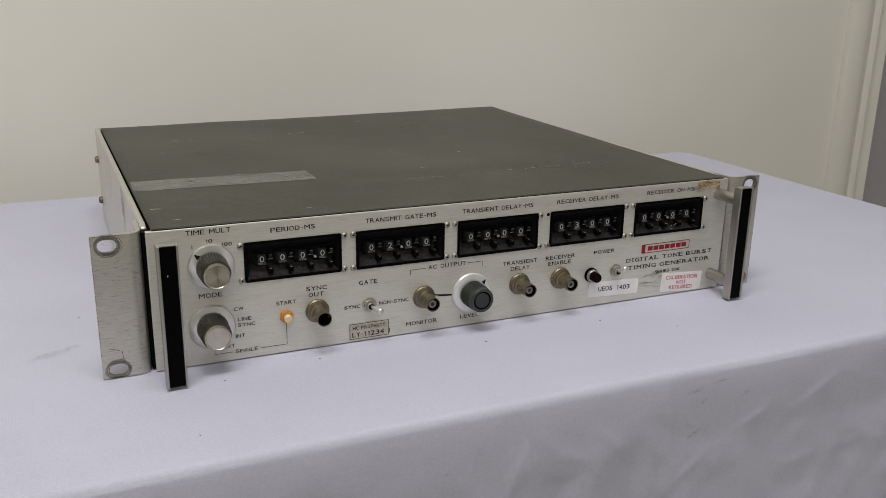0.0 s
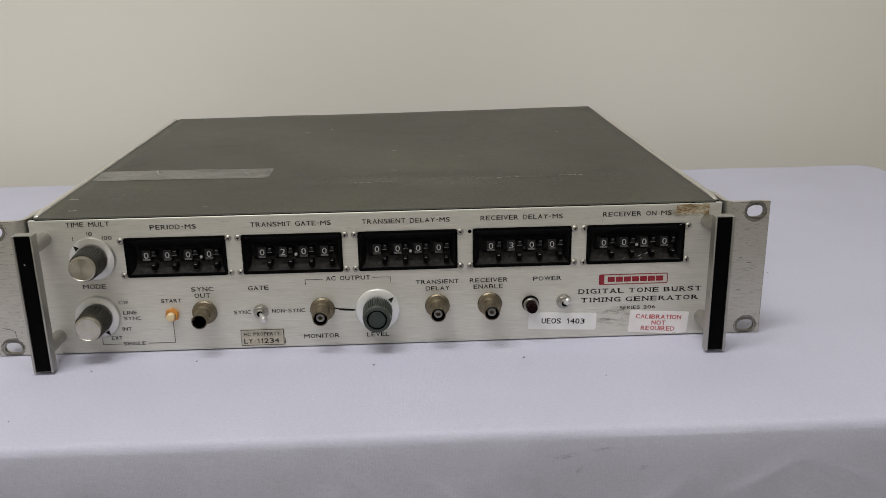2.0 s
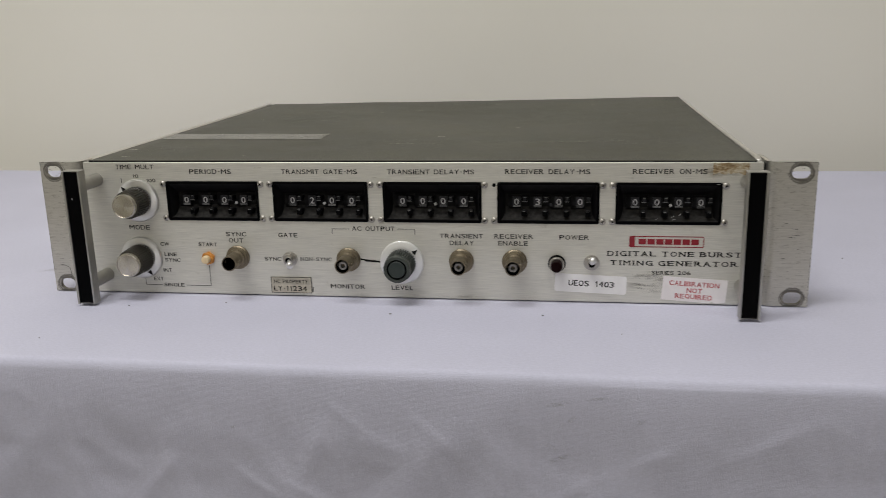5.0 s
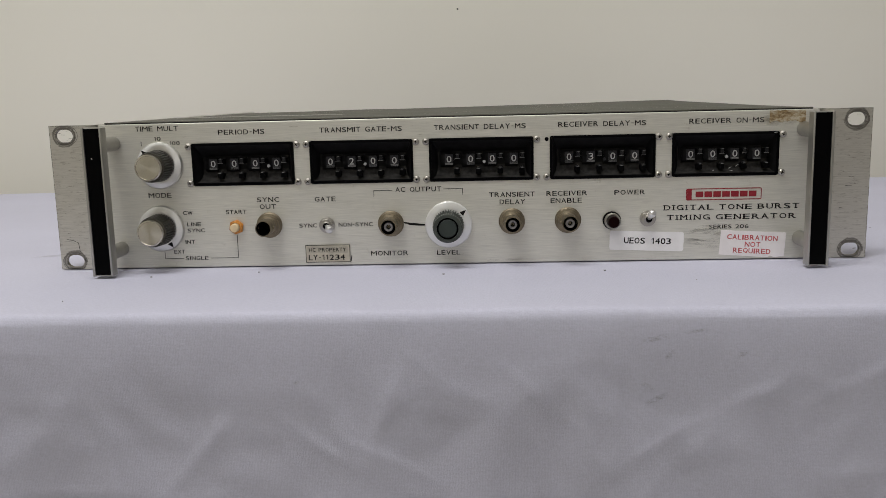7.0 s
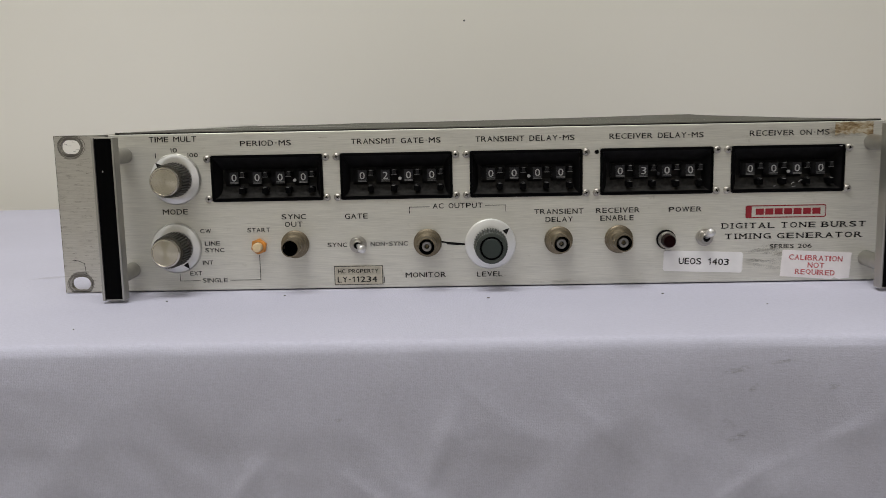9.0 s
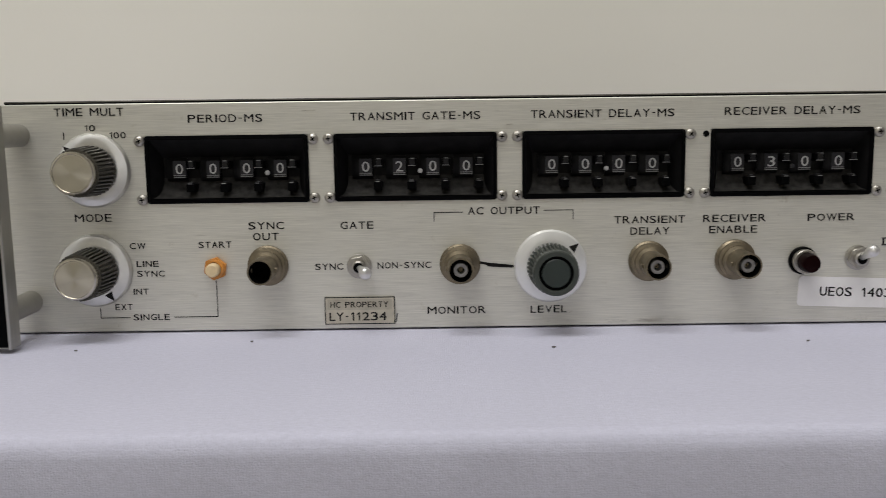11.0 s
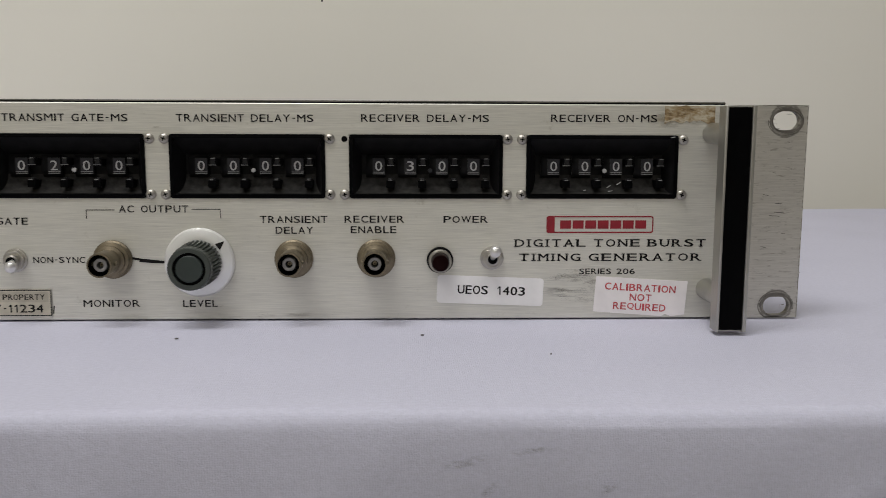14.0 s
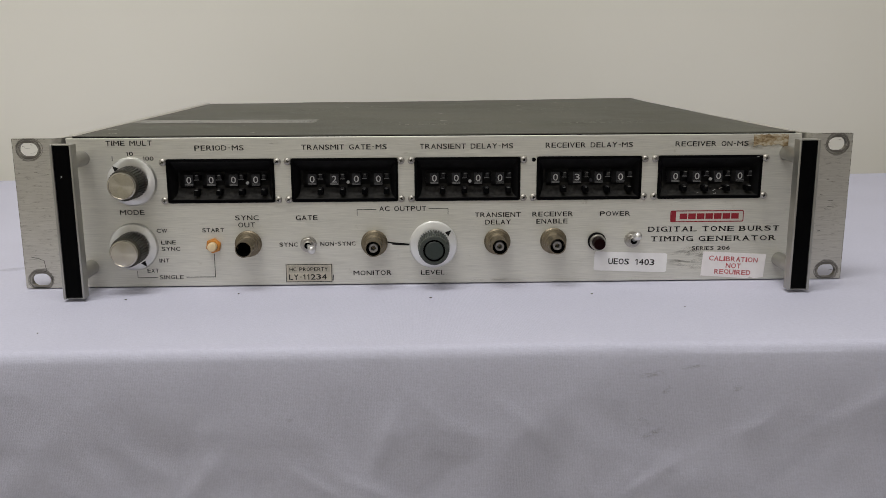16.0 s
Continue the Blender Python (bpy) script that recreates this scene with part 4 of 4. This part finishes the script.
# ---- knobs ----
def pointer_knob(cx, cz, angle, green=False):
    cx, cz = cx * MM, cz * MM
    skirt = part("knob", lathe([(0.0140, 0.0004), (0.0141, 0.0012), (0.0134, 0.0023), (0.0110, 0.0031), (0.0098, 0.0032), (0, 0.0032)], 0, 0, 64),
                 "white_skirt" if green else "skirt", unit, "grey-green fluted knob on pale skirt" if green else "fluted dark knob with spun aluminium cap and skirt", angle=30)
    skirt.location = (cx, 0, cz)
    flutes = 36
    if green:
        body = lathe([(0.0093, 0.0032), (0.0093, 0.0052), (0.0090, 0.0142), (0.0085, 0.0154), (0.0084, 0.0184), (0.0080, 0.0190), (0.0064, 0.0190), (0.0063, 0.0180), (0.0058, 0.0180)],
                     0, 0, flutes * 6, flutes, 0.0010, (0, 1, 2))
        part("body", body, "green", skirt, angle=25)
        part("inset_ring", lathe([(0.0064, 0.0181), (0.0052, 0.0181)], 0, 0, 40), "black", skirt)
        part("insert", lathe([(0.0053, 0.0177), (0.0053, 0.0186), (0.0050, 0.0189), (0, 0.0189)], 0, 0, 40), "green_face", skirt)
    else:
        body = lathe([(0.0095, 0.0032), (0.0095, 0.0040), (0.0089, 0.0165), (0.0084, 0.0172), (0.0076, 0.0172)], 0, 0, flutes * 6, flutes, 0.0010, (0, 1, 2))
        part("body", body, "flute", skirt, angle=25)
        part("cap", lathe([(0.0078, 0.0160), (0.0078, 0.0206), (0.0074, 0.0212), (0.0069, 0.0213), (0.0067, 0.0209), (0.0034, 0.0209), (0, 0.0209)], 0, 0, 64), "cap", skirt, "spun aluminium cap", angle=30)
    tri = turned([(0.0137, 0.0), (0.0101, 0.0016), (0.0101, -0.0016)], 0, 0, angle)
    bm = bmesh.new()
    bm.faces.new([bm.verts.new((x, -0.0034 + max(0, math.hypot(x, z) - 0.0110) * 0.27, z)) for x, z in tri])
    part("pointer", bm, "ink", skirt)
    return skirt


pointer_knob(-176.5, 63.3, 137)
pointer_knob(-178.3, 25.0, -58)
pointer_knob(-3.5, 24.5, 40, True)


# ---- connectors, switches and lamps ----
def bnc(cx, cz, capped=False):
    cx, cz = cx * MM, cz * MM
    body = part("coaxial_connector", lathe([(0.0078, 0.0001), (0.0078, 0.0010), (0.0071, 0.0018), (0.0071, 0.0032), (0.0060, 0.0036), (0.0060, 0.0050), (0.0051, 0.0054),
                                           (0.0048, 0.0056), (0.0048, 0.0166), (0.0047, 0.0168), (0.0042, 0.0168), (0.0042, 0.0060), (0, 0.0060)], cx, cz, 48),
                "nickel", unit, "tarnished nickel coaxial connector", angle=30)
    # near-black lining paints the shade inside the connector
    part("bore", lathe([(0.00415, 0.0165), (0.0041, 0.0062), (0.0, 0.0062)], cx, cz, 40), "gap_shade", body)
    if not capped:
        part("insulator", lathe([(0.0027, 0.0062), (0.0027, 0.0150), (0.0025, 0.0153), (0.0014, 0.0153), (0.0014, 0.0120)], cx, cz, 32), "teflon", body)
        part("contact", lathe([(0.0008, 0.0062), (0.0008, 0.0132), (0.0004, 0.0132), (0.0004, 0.0115), (0, 0.0115)], cx, cz, 20), "nickel", body)
    for s in (-1, 1):
        lug = box(cx + s * 0.0047 - 0.0009, cx + s * 0.0047 + 0.0009, -0.0128, -0.0110, cz - 0.0009, cz + 0.0009)
        part("lug", lug, "nickel", body, bevel=0.0003)
    return body


for cx, cz, capped in ((-112.0, 26.0, True), (-38.3, 25.6, False), (34.3, 25.8, False), (67.6, 25.9, False)):
    bnc(cx, cz, capped)


def hexagon(cx, cz, r, spin=0):
    return [(cx + r * math.cos(radians(60 * k + spin)), cz + r * math.sin(radians(60 * k + spin))) for k in range(6)]


def toggle(cx, cz, tip):
    cx, cz = cx * MM, cz * MM
    nut = part("toggle_switch", lathe([(0.0048, 0.0001), (0.0048, 0.0007), (0.0044, 0.0009), (0.0022, 0.0009)], cx, cz, 32), "bright_nickel", unit, "small bat-handle toggle switch with hex nut")
    part("nut", prism(hexagon(cx, cz, 0.0043, 12), -0.0024, -0.0008, axis="y"), "bright_nickel", nut, bevel=0.0002)
    part("bushing", lathe([(0.0026, 0.0020), (0.0026, 0.0042), (0.0020, 0.0046), (0.0018, 0.0040), (0, 0.0040)], cx, cz, 28), "bright_nickel", nut)
    # near-black disc paints the dark mouth of the bushing
    part("bushing_bore", lathe([(0.0019, 0.0047), (0, 0.0046)], cx, cz, 20), "gap_shade", nut)
    lever = lathe([(0.0010, 0.0), (0.0013, 0.0040), (0.0023, 0.0088), (0.0023, 0.0104), (0.0015, 0.0114), (0, 0.0117)], 0, 0, 20)
    way = Vector((tip[0], -1.0, tip[1])).normalized()
    turn = Vector((0, -1, 0)).rotation_difference(way).to_matrix()
    bmesh.ops.rotate(lever, verts=lever.verts, matrix=turn)
    bmesh.ops.translate(lever, verts=lever.verts, vec=(cx, -0.0030, cz))
    part("lever", lever, "lever", nut, "polished metal lever", angle=60)


toggle(-77.0, 25.3, (0.36, -0.10))
toggle(114.8, 26.0, (0.05, 0.50))

button = part("push_button", prism(hexagon(-0.1322, 0.0252, 0.0046, 20), -0.0018, -0.0001, axis="y"), "orange", unit, "small cream push button in orange hex collar", bevel=0.0003)
part("collar", lathe([(0.0037, 0.0016), (0.0036, 0.0032), (0.0028, 0.0034)], -0.1322, 0.0252, 32), "orange", button)
part("button_cap", lathe([(0.0026, 0.0030), (0.0026, 0.0062), (0.0021, 0.0068), (0, 0.0069)], -0.1322, 0.0252, 32), "cream", button)

lamp = part("indicator_lamp", lathe([(0.0054, 0.0001), (0.0054, 0.0012), (0.0050, 0.0022), (0.0046, 0.0020)], 0.0936, 0.0252, 40), "black", unit, "dark red indicator lamp in black bezel")
part("chrome_ring", lathe([(0.0047, 0.0010), (0.0047, 0.0042), (0.0044, 0.0046), (0.0037, 0.0046), (0.0037, 0.0030)], 0.0936, 0.0252, 40), "bright_nickel", lamp)
part("lens", lathe([(0.0036, 0.0030), (0.0036, 0.0086), (0.0032, 0.0096), (0, 0.0100)], 0.0936, 0.0252, 40), "lens", lamp, "dark red lens", angle=60)

# ---- printing on the panel ----
KNOB_WORDS = (
    ("TIME MULT", -190, -164, 85.2, 2.9), ("10", -178.6, -175, 79.2, 2.3), ("100", -169.4, -163.6, 76.4, 2.3), ("MODE", -185, -171, 45.2, 2.9),
    ("CW", -164.8, -158.8, 34.2, 2.3), ("LINE", -162.6, -154.2, 27.2, 2.3), ("SYNC", -162.6, -152.0, 23.4, 2.3), ("INT", -164.4, -158.6, 16.4, 2.3),
    ("EXT", -171.8, -165.2, 10.4, 2.3), ("SINGLE", -165, -151, 6.3, 2.4), ("START", -138.4, -125.8, 34.3, 2.4), ("SYNC", -119, -105.4, 41.4, 2.8),
    ("OUT", -117.4, -107.6, 37.2, 2.8),
)
SWITCH_WORDS = (
    ("PERIOD-MS", -140, -112, 82.2, 2.9), ("TRANSMIT GATE-MS", -79, -30, 82.2, 2.9), ("TRANSIENT DELAY-MS", -11, 43, 82.2, 2.9), ("RECEIVER DELAY-MS", 62, 113, 82.4, 2.9),
    ("RECEIVER ON-MS", 138, 181, 82.6, 2.9),
)
SOCKET_WORDS = (
    ("GATE", -83.8, -71.2, 41.1, 2.8), ("SYNC", -94, -83.2, 25.2, 2.4), ("NON-SYNC", -70, -49.4, 25.4, 2.4), ("AC OUTPUT", -35, -7.6, 46.0, 2.8),
    ("MONITOR", -51, -28.4, 7.5, 2.8), ("LEVEL", -11, 3, 7.4, 2.8), ("TRANSIENT", 21, 48, 41.8, 2.8), ("DELAY", 27.2, 42.2, 37.4, 2.8),
    ("RECEIVER", 55, 79, 41.9, 2.8), ("ENABLE", 57.4, 75.8, 37.6, 2.8), ("POWER", 95, 113, 41.8, 2.7), ("SERIES 206", 151, 174, 20.3, 2.3),
)
for words in (KNOB_WORDS, SWITCH_WORDS, SOCKET_WORDS):
    for text, x0, x1, z, h in words:
        lettering(text, x0, x1, z, h, panel)
ink_path([(-187, 75.2), (-187, 77.5)], 0.42, panel, name="lettering")
for pts in ([(-177.6, 10.2), (-177.6, 6.2), (-166.4, 6.2)], [(-149.2, 6.2), (-132.3, 6.2), (-132.3, 20.2)], [(-48, 42.2), (-48, 45.6), (-37, 45.6)], [(-6, 45.9), (5.2, 45.9), (5.2, 42.4)]):
    ink_path(pts, 0.32, panel)
ink_path([(-30.4, 26.0), (-27, 25.4), (-22, 24.9), (-17.5, 24.4)], 0.95, panel, name="marker_stroke")
ink_path([(-27.5, 24.8), (-23, 24.4), (-18.5, 24.2)], 0.6, panel, name="marker_stroke", y=-0.00016)

# wide slab-serif title: plain letters with serif bars on their stems
SERIFS = {"D": "lt lb", "I": "ct cb", "G": "rb", "T": "cb", "A": "lb rb", "L": "lt", "O": "", "N": "lt lb rt", "E": "lt lb", "B": "lt lb", "U": "lt rt", "R": "lt lb rb", "S": "", "M": "lt lb rt rb"}


def slab_title(text, x0, x1, zc, h):
    bm = bmesh.new()
    weights = [0.42 if c == " " else 0.5 if c == "I" else 1.0 for c in text]
    unit_w = (x1 - x0) / sum(weights)
    x = x0
    for c, w in zip(text, weights):
        a, b = x + 0.09 * unit_w, x + (w - 0.09) * unit_w
        x += w * unit_w
        if c == " ":
            continue
        if c == "I":
            mid = (a + b) / 2
            print_text(bm, c, (mid - 0.30) * MM, (mid + 0.30) * MM, zc * MM, h * MM, -0.00012, 0.00007)
        else:
            print_text(bm, c, (a + 0.2) * MM, (b - 0.2) * MM, zc * MM, h * MM, -0.00012, 0.00007)
        for code in SERIFS[c].split():
            sx = {"l": a + 0.45, "c": (a + b) / 2, "r": b - 0.45}[code[0]]
            half = 1.0 if code[0] == "c" else 0.75
            sz = zc + (h / 2 - 0.17) * (1 if code[1] == "t" else -1)
            bm.faces.new([bm.verts.new((px * MM, -0.00016, pz * MM)) for px, pz in ((sx - half, sz - 0.17), (sx + half, sz - 0.17), (sx + half, sz + 0.17), (sx - half, sz + 0.17))])
    part("lettering", bm, "ink", panel, "black slab-serif title")


slab_title("DIGITAL TONE BURST", 123.6, 203.6, 32.1, 3.0)
slab_title("TIMING GENERATOR", 125.4, 201.8, 26.2, 3.0)

# maker's badge drawn as plain red shapes
badge = bmesh.new()
outer, inner = rounded(137.0, 181.0, 36.2, 43.2, 1.0), rounded(137.5, 180.5, 36.75, 42.65, 0.6)
vo = [badge.verts.new((x * MM, -0.00012, z * MM)) for x, z in outer]
vi = [badge.verts.new((x * MM, -0.00012, z * MM)) for x, z in inner]
for k in range(len(vo)):
    j = (k + 1) % len(vo)
    badge.faces.new((vo[k], vo[j], vi[j], vi[k]))
badge = part("badge", badge, "red_ink", panel, "red outlined badge with solid red bars")
for x0, x1, z0, z1 in [(137.5, 140.4, 36.5, 43.0)] + [(142.6 + 5.15 * k, 147.1 + 5.15 * k, 38.0, 41.4) for k in range(7)]:
    bar_bm = bmesh.new()
    bar_bm.faces.new([bar_bm.verts.new((x * MM, -0.00016, z * MM)) for x, z in ((x0, z0), (x1, z0), (x1, z1), (x0, z1))])
    part("badge_bar", bar_bm, "red_ink", panel)

# ---- stickers, tag, tape and wear ----
pts = turned([(x * MM, z * MM) for x, z in rounded(92.4, 136.2, 6.6, 18.2, 1.4)], 0.1143, 0.0124, -2.2)
label = part("label_sticker", prism(pts, -0.00028, -0.00008, axis="y"), "sticker", unit, "white paper label with black print")
lettering("UEOS  1403", 101.0, 128.6, 12.5, 3.5, label, y=-0.00034, bold=0.00008, tilt=-2.2, face=LABEL)
cal_pts = turned([(157.4, 2.4), (186, 2.0), (187.5, 3.0), (190, 2.2), (195.6, 3.2), (195.8, 17.2), (157.6, 17.2)], 176.5, 9.6, -3.4)
cal = part("label_sticker", prism([(x * MM, z * MM) for x, z in cal_pts], -0.00030, -0.00008, axis="y"), "pink_sticker", unit, "white paper label with red print and torn edge")
for text, x0, x1, z in (("CALIBRATION", 161.8, 191.2, 13.4), ("NOT", 172.2, 181.2, 9.3), ("REQUIRED", 165.4, 187.2, 5.4)):
    lettering(text, x0, x1, z, 2.9, cal, "red_text", -0.00036, 0.00006, -3.4, face=LABEL)
tag = part("property_tag", prism([(x * MM, z * MM) for x, z in rounded(-90.6, -63.8, 2.6, 13.2, 0.4)], -0.0006, -0.0001, axis="y"), "tag", unit, "small stamped metal property tag")
part("tag_band", box(-0.0896, -0.0648, -0.00068, -0.0006, 0.0082, 0.0124), "tag_band", tag)
lettering("HC PROPERTY", -88.6, -66.2, 10.3, 2.2, tag, y=-0.00074)
lettering("LY-11234", -89.0, -67.0, 5.6, 3.2, tag, y=-0.00068, bold=0.00007, face=LABEL)
ink_path([(-90.6, 2.7), (-90.6, 13.1), (-63.8, 13.1), (-63.8, 2.7), (-90.6, 2.7)], 0.4, tag, "gouge", -0.00063, "edge_line")
ink_path([(-63.2, 3.4), (-62.8, 6.4)], 0.5, panel, "gouge", -0.00012, "smudge")

random.seed(9)
edge = [(184 + 20.5 * k / 14, 88.0 + random.uniform(-0.5, 0.1)) for k in range(15)] + [(204.5 - 20.5 * k / 14, 81.3 + random.uniform(-0.9, 0.9)) for k in range(15)]
part("tape_residue", prism([(x * MM, z * MM) for x, z in edge], -0.00022, -0.00006, axis="y"), "residue", unit, "brown crusted tape residue")


def streak(pts, width, material, name, parent, lift=0.00025):
    """A thin mark lying on the lid, through (x, y) points in millimetres."""
    bm = bmesh.new()
    for (xa, ya), (xb, yb) in zip(pts, pts[1:]):
        d = Vector((xb - xa, yb - ya)).normalized() * width / 2
        q = ((xa - d.y, ya + d.x), (xb - d.y * 0.7, yb + d.x * 0.7), (xb + d.y * 0.7, yb - d.x * 0.7), (xa + d.y, ya - d.x))
        bm.faces.new([bm.verts.new((x * MM, y * MM, cover_height(x * MM, y * MM) + lift)) for x, y in q])
    return part(name, bm, material, parent)


tape_edge = [(-209, 105 + random.uniform(-1, 1))] + [(-209 + 127 * k / 12, 101.5 - 2.5 * k / 12 + random.uniform(-0.7, 0.7)) for k in range(1, 13)]
tape_edge += [(-82, 130)] + [(-82 - 127 * k / 12, 130 + 4 * k / 12 + random.uniform(-0.5, 0.5)) for k in range(1, 13)]
tape_bm = bmesh.new()
low, high = tape_edge[:13], tape_edge[13:][::-1]
row_a = [tape_bm.verts.new((x * MM, y * MM, cover_height(x * MM, y * MM) + 0.0002)) for x, y in low]
row_b = [tape_bm.verts.new((x * MM, y * MM, cover_height(x * MM, y * MM) + 0.0002)) for x, y in high]
for k in range(12):
    tape_bm.faces.new((row_a[k], row_a[k + 1], row_b[k + 1], row_b[k]))
part("tape_strip", tape_bm, "tape", unit, "strip of old dusty clear tape on the lid")
drop = bmesh.new()
drop_uv = drop.loops.layers.uv.new("film")
side_at = -0.2141 - 0.0098 * 0.115 - 0.0003
for low_edge, high_edge in zip(((0.1005, 0.058), (0.1020, 0.0885)), ((0.1310, 0.055), (0.1335, 0.0885))):
    for y, z in (low_edge, high_edge):
        drop.verts.new((side_at - 0.0002 * (y > 0.12), y, z))
corner = list(drop.verts)
drop_face = drop.faces.new((corner[0], corner[2], corner[3], corner[1]))
for loop, at in zip(drop_face.loops, ((0.1, 0), (0.9, 0), (0.9, 0.6), (0.1, 0.6))):
    loop[drop_uv].uv = at
part("tape_end", drop, "side_tape", unit, "end of clear tape stuck down the side plate")
for pts, w in (([(-169, 132), (-166.5, 123), (-163, 115)], 0.9), ([(-107, 129), (-101, 116), (-96, 106)], 0.7), ([(-140, 131.5), (-128, 131.2)], 0.8)):
    streak(pts, w, "faint_crease", "tape_crease", cover, 0.00045)
for x, y, length in ((-41, 296, 6), (-52, 294, 2), (-73, 281, 3), (72, 312, 4), (80, 288, 3), (74, 230, 4), (7, 187, 3), (7, 110, 5), (-173, 235, 4), (-156, 293, 3), (-144, 292, 3), (-201, 48, 6), (-192, 18, 5), (-110, 20, 3), (30, 340, 4), (120, 330, 3), (150, 250, 2), (60, 160, 3)):
    random.seed(x * 7 + y)
    streak([(x - length / 2, y), (x, y + random.uniform(-0.8, 0.8)), (x + length / 2, y + random.uniform(-1, 1))], random.uniform(0.7, 1.6) if length < 7 else 0.8, "scratch", "scratch", cover)
random.seed(12)
for xa, ya, xb, yb in ((54, 80, 77, 79.5), (80, 80, 90, 81), (94, 81.5, 112, 81.0), (124, 82.5, 141, 82.4), (-24, 74, -8, 76), (-6, 76, 8, 75)):
    x = xa
    while x < xb:
        run = random.uniform(1.2, 5.0)
        y = ya + (yb - ya) * (x - xa) / (xb - xa) + random.uniform(-0.5, 0.5)
        streak([(x, y), (x + run * 0.5, y + random.uniform(-0.3, 0.3)), (min(x + run, xb), y + random.uniform(-0.4, 0.4))], random.uniform(0.3, 1.1), "scratch", "scratch", cover)
        x += run + random.uniform(0.2, 2.2)
for pts, w in (([(-150, 226), (-145, 222), (-139, 218)], 1.4), ([(-198, 148), (-190, 154), (-182, 160)], 1.2), ([(-208, 240), (-201, 247)], 1.4), ([(-206, 200), (-203, 204)], 1.5), ([(-110, 92), (-106, 96)], 1.2), ([(-100, 131), (-93, 134)], 1.0), ([(-170, 120), (-164, 125)], 1.2),
               ([(196, 300), (204, 306)], 1.5), ([(198, 240), (205, 241)], 1.4), ([(199, 232), (205, 229)], 1.2), ([(190, 360), (202, 372)], 1.2)):
    streak(pts, w, "gouge", "gouge", cover, 0.00028)

# smudges on the lower right of the panel
def grime_quad(corners, parent, material, name, y=-0.00010, flat=True):
    """A thin film of dirt; corners in millimetres, (x, z) on the panel or (x, y) on the lid."""
    bm = bmesh.new()
    uv = bm.loops.layers.uv.new("film")
    if flat:
        vs = [bm.verts.new((x * MM, y, z * MM)) for x, z in corners]
    else:
        vs = [bm.verts.new((x * MM, v * MM, cover_height(x * MM, v * MM) + 0.0003)) for x, v in corners]
    face = bm.faces.new(vs)
    for loop, at in zip(face.loops, ((0, 0), (1, 0), (1, 1), (0, 1))):
        loop[uv].uv = at
    return part(name, bm, material, parent)


for corners, material in ((((132, 6), (160, 8), (158, 22), (133, 21)), "grime"), (((138, 16.5), (160, 17.5), (159, 22), (138, 21)), "grime"), (((142, 6), (172, 2), (170, 26), (143, 22)), "brown_grime"),
                          (((90, 1.5), (160, 1.5), (160, 5), (90, 5)), "brown_grime"), (((-60, 1.5), (60, 1.5), (60, 3.6), (-60, 3.6)), "brown_grime"), (((170, 78), (211, 78), (211, 88), (170, 88)), "brown_grime")):
    grime_quad(corners, panel, material, "smudge", -0.00010 - 0.000004 * len(material))
for corners in (((-200, 20), (-120, 20), (-120, 90), (-200, 90)), ((-60, 60), (60, 60), (60, 100), (-60, 100)), ((40, 60), (180, 60), (180, 110), (40, 110)), ((-180, 180), (-60, 180), (-60, 300), (-180, 300)),
                ((20, 150), (140, 150), (140, 330), (20, 330))):
    grime_quad(corners, cover, "dust", "scuff", flat=False)
for pts, w in (([(-97, 84.6), (-92, 84.8)], 0.3), ([(4, 6.0), (5, 6.4)], 0.4), ([(-20, 78.5), (-18, 78.6)], 0.4)):
    ink_path(pts, w, panel, "scratch", -0.00011, "smudge")

# grey rubbed marks on the hanging cloth
for x, z, dx, dz, w in ((97, -13.5, 15, 3.0, 3.4), (116, -10, 13, 1.6, 2.6), (98, -43.5, 12, 5, 3.4), (93, -37, 8, -4, 3.0), (-74.5, -33.5, 4.4, 1.0, 2.6), (138, -21, 7, 3, 3.4), (104, -22, 5, 6, 3.2)):
    mark_bm = bmesh.new()
    uv = mark_bm.loops.layers.uv.new("film")
    d = Vector((dx, dz)).normalized()
    n = Vector((-d.y, d.x)) * w / 2
    rows = [[mark_bm.verts.new(((x + dx * (k / 4 - 0.5) + n.x * f) * MM, TY0 - 0.0080, (z + dz * (k / 4 - 0.5) + n.y * f) * MM)) for k in range(5)] for f in (-1, 0, 1)]
    for j in range(2):
        for k in range(4):
            face = mark_bm.faces.new((rows[j][k], rows[j][k + 1], rows[j + 1][k + 1], rows[j + 1][k]))
            for loop, at in zip(face.loops, ((k, j), (k + 1, j), (k + 1, j + 1), (k, j + 1))):
                loop[uv].uv = (at[0] / 4, at[1] / 2)
    ob = part("smudge", mark_bm, "stain", cloth, "grey rubbed smudge")
    wrap = ob.modifiers.new("cling", "SHRINKWRAP")
    wrap.target, wrap.wrap_method, wrap.offset = cloth, "NEAREST_SURFACEPOINT", 0.0005

# faint grey rubbing on the top of the cloth beside the instrument
for x, y, dx, dy, w in ((-272, 50, 30, 14, 12), (-258, 58, 12, 8, 7)):
    rub = bmesh.new()
    uv = rub.loops.layers.uv.new("film")
    d = Vector((dx, dy)).normalized()
    n = Vector((-d.y, d.x)) * w / 2
    quad = [(x - dx / 2 - n.x, y - dy / 2 - n.y), (x + dx / 2 - n.x, y + dy / 2 - n.y), (x + dx / 2 + n.x, y + dy / 2 + n.y), (x - dx / 2 + n.x, y - dy / 2 + n.y)]
    face = rub.faces.new([rub.verts.new((px * MM, py * MM, 0.0004)) for px, py in quad])
    for loop, at in zip(face.loops, ((0, 0), (1, 0), (1, 1), (0, 1))):
        loop[uv].uv = at
    part("smudge", rub, "rub", cloth, "faint grey rubbed patch")
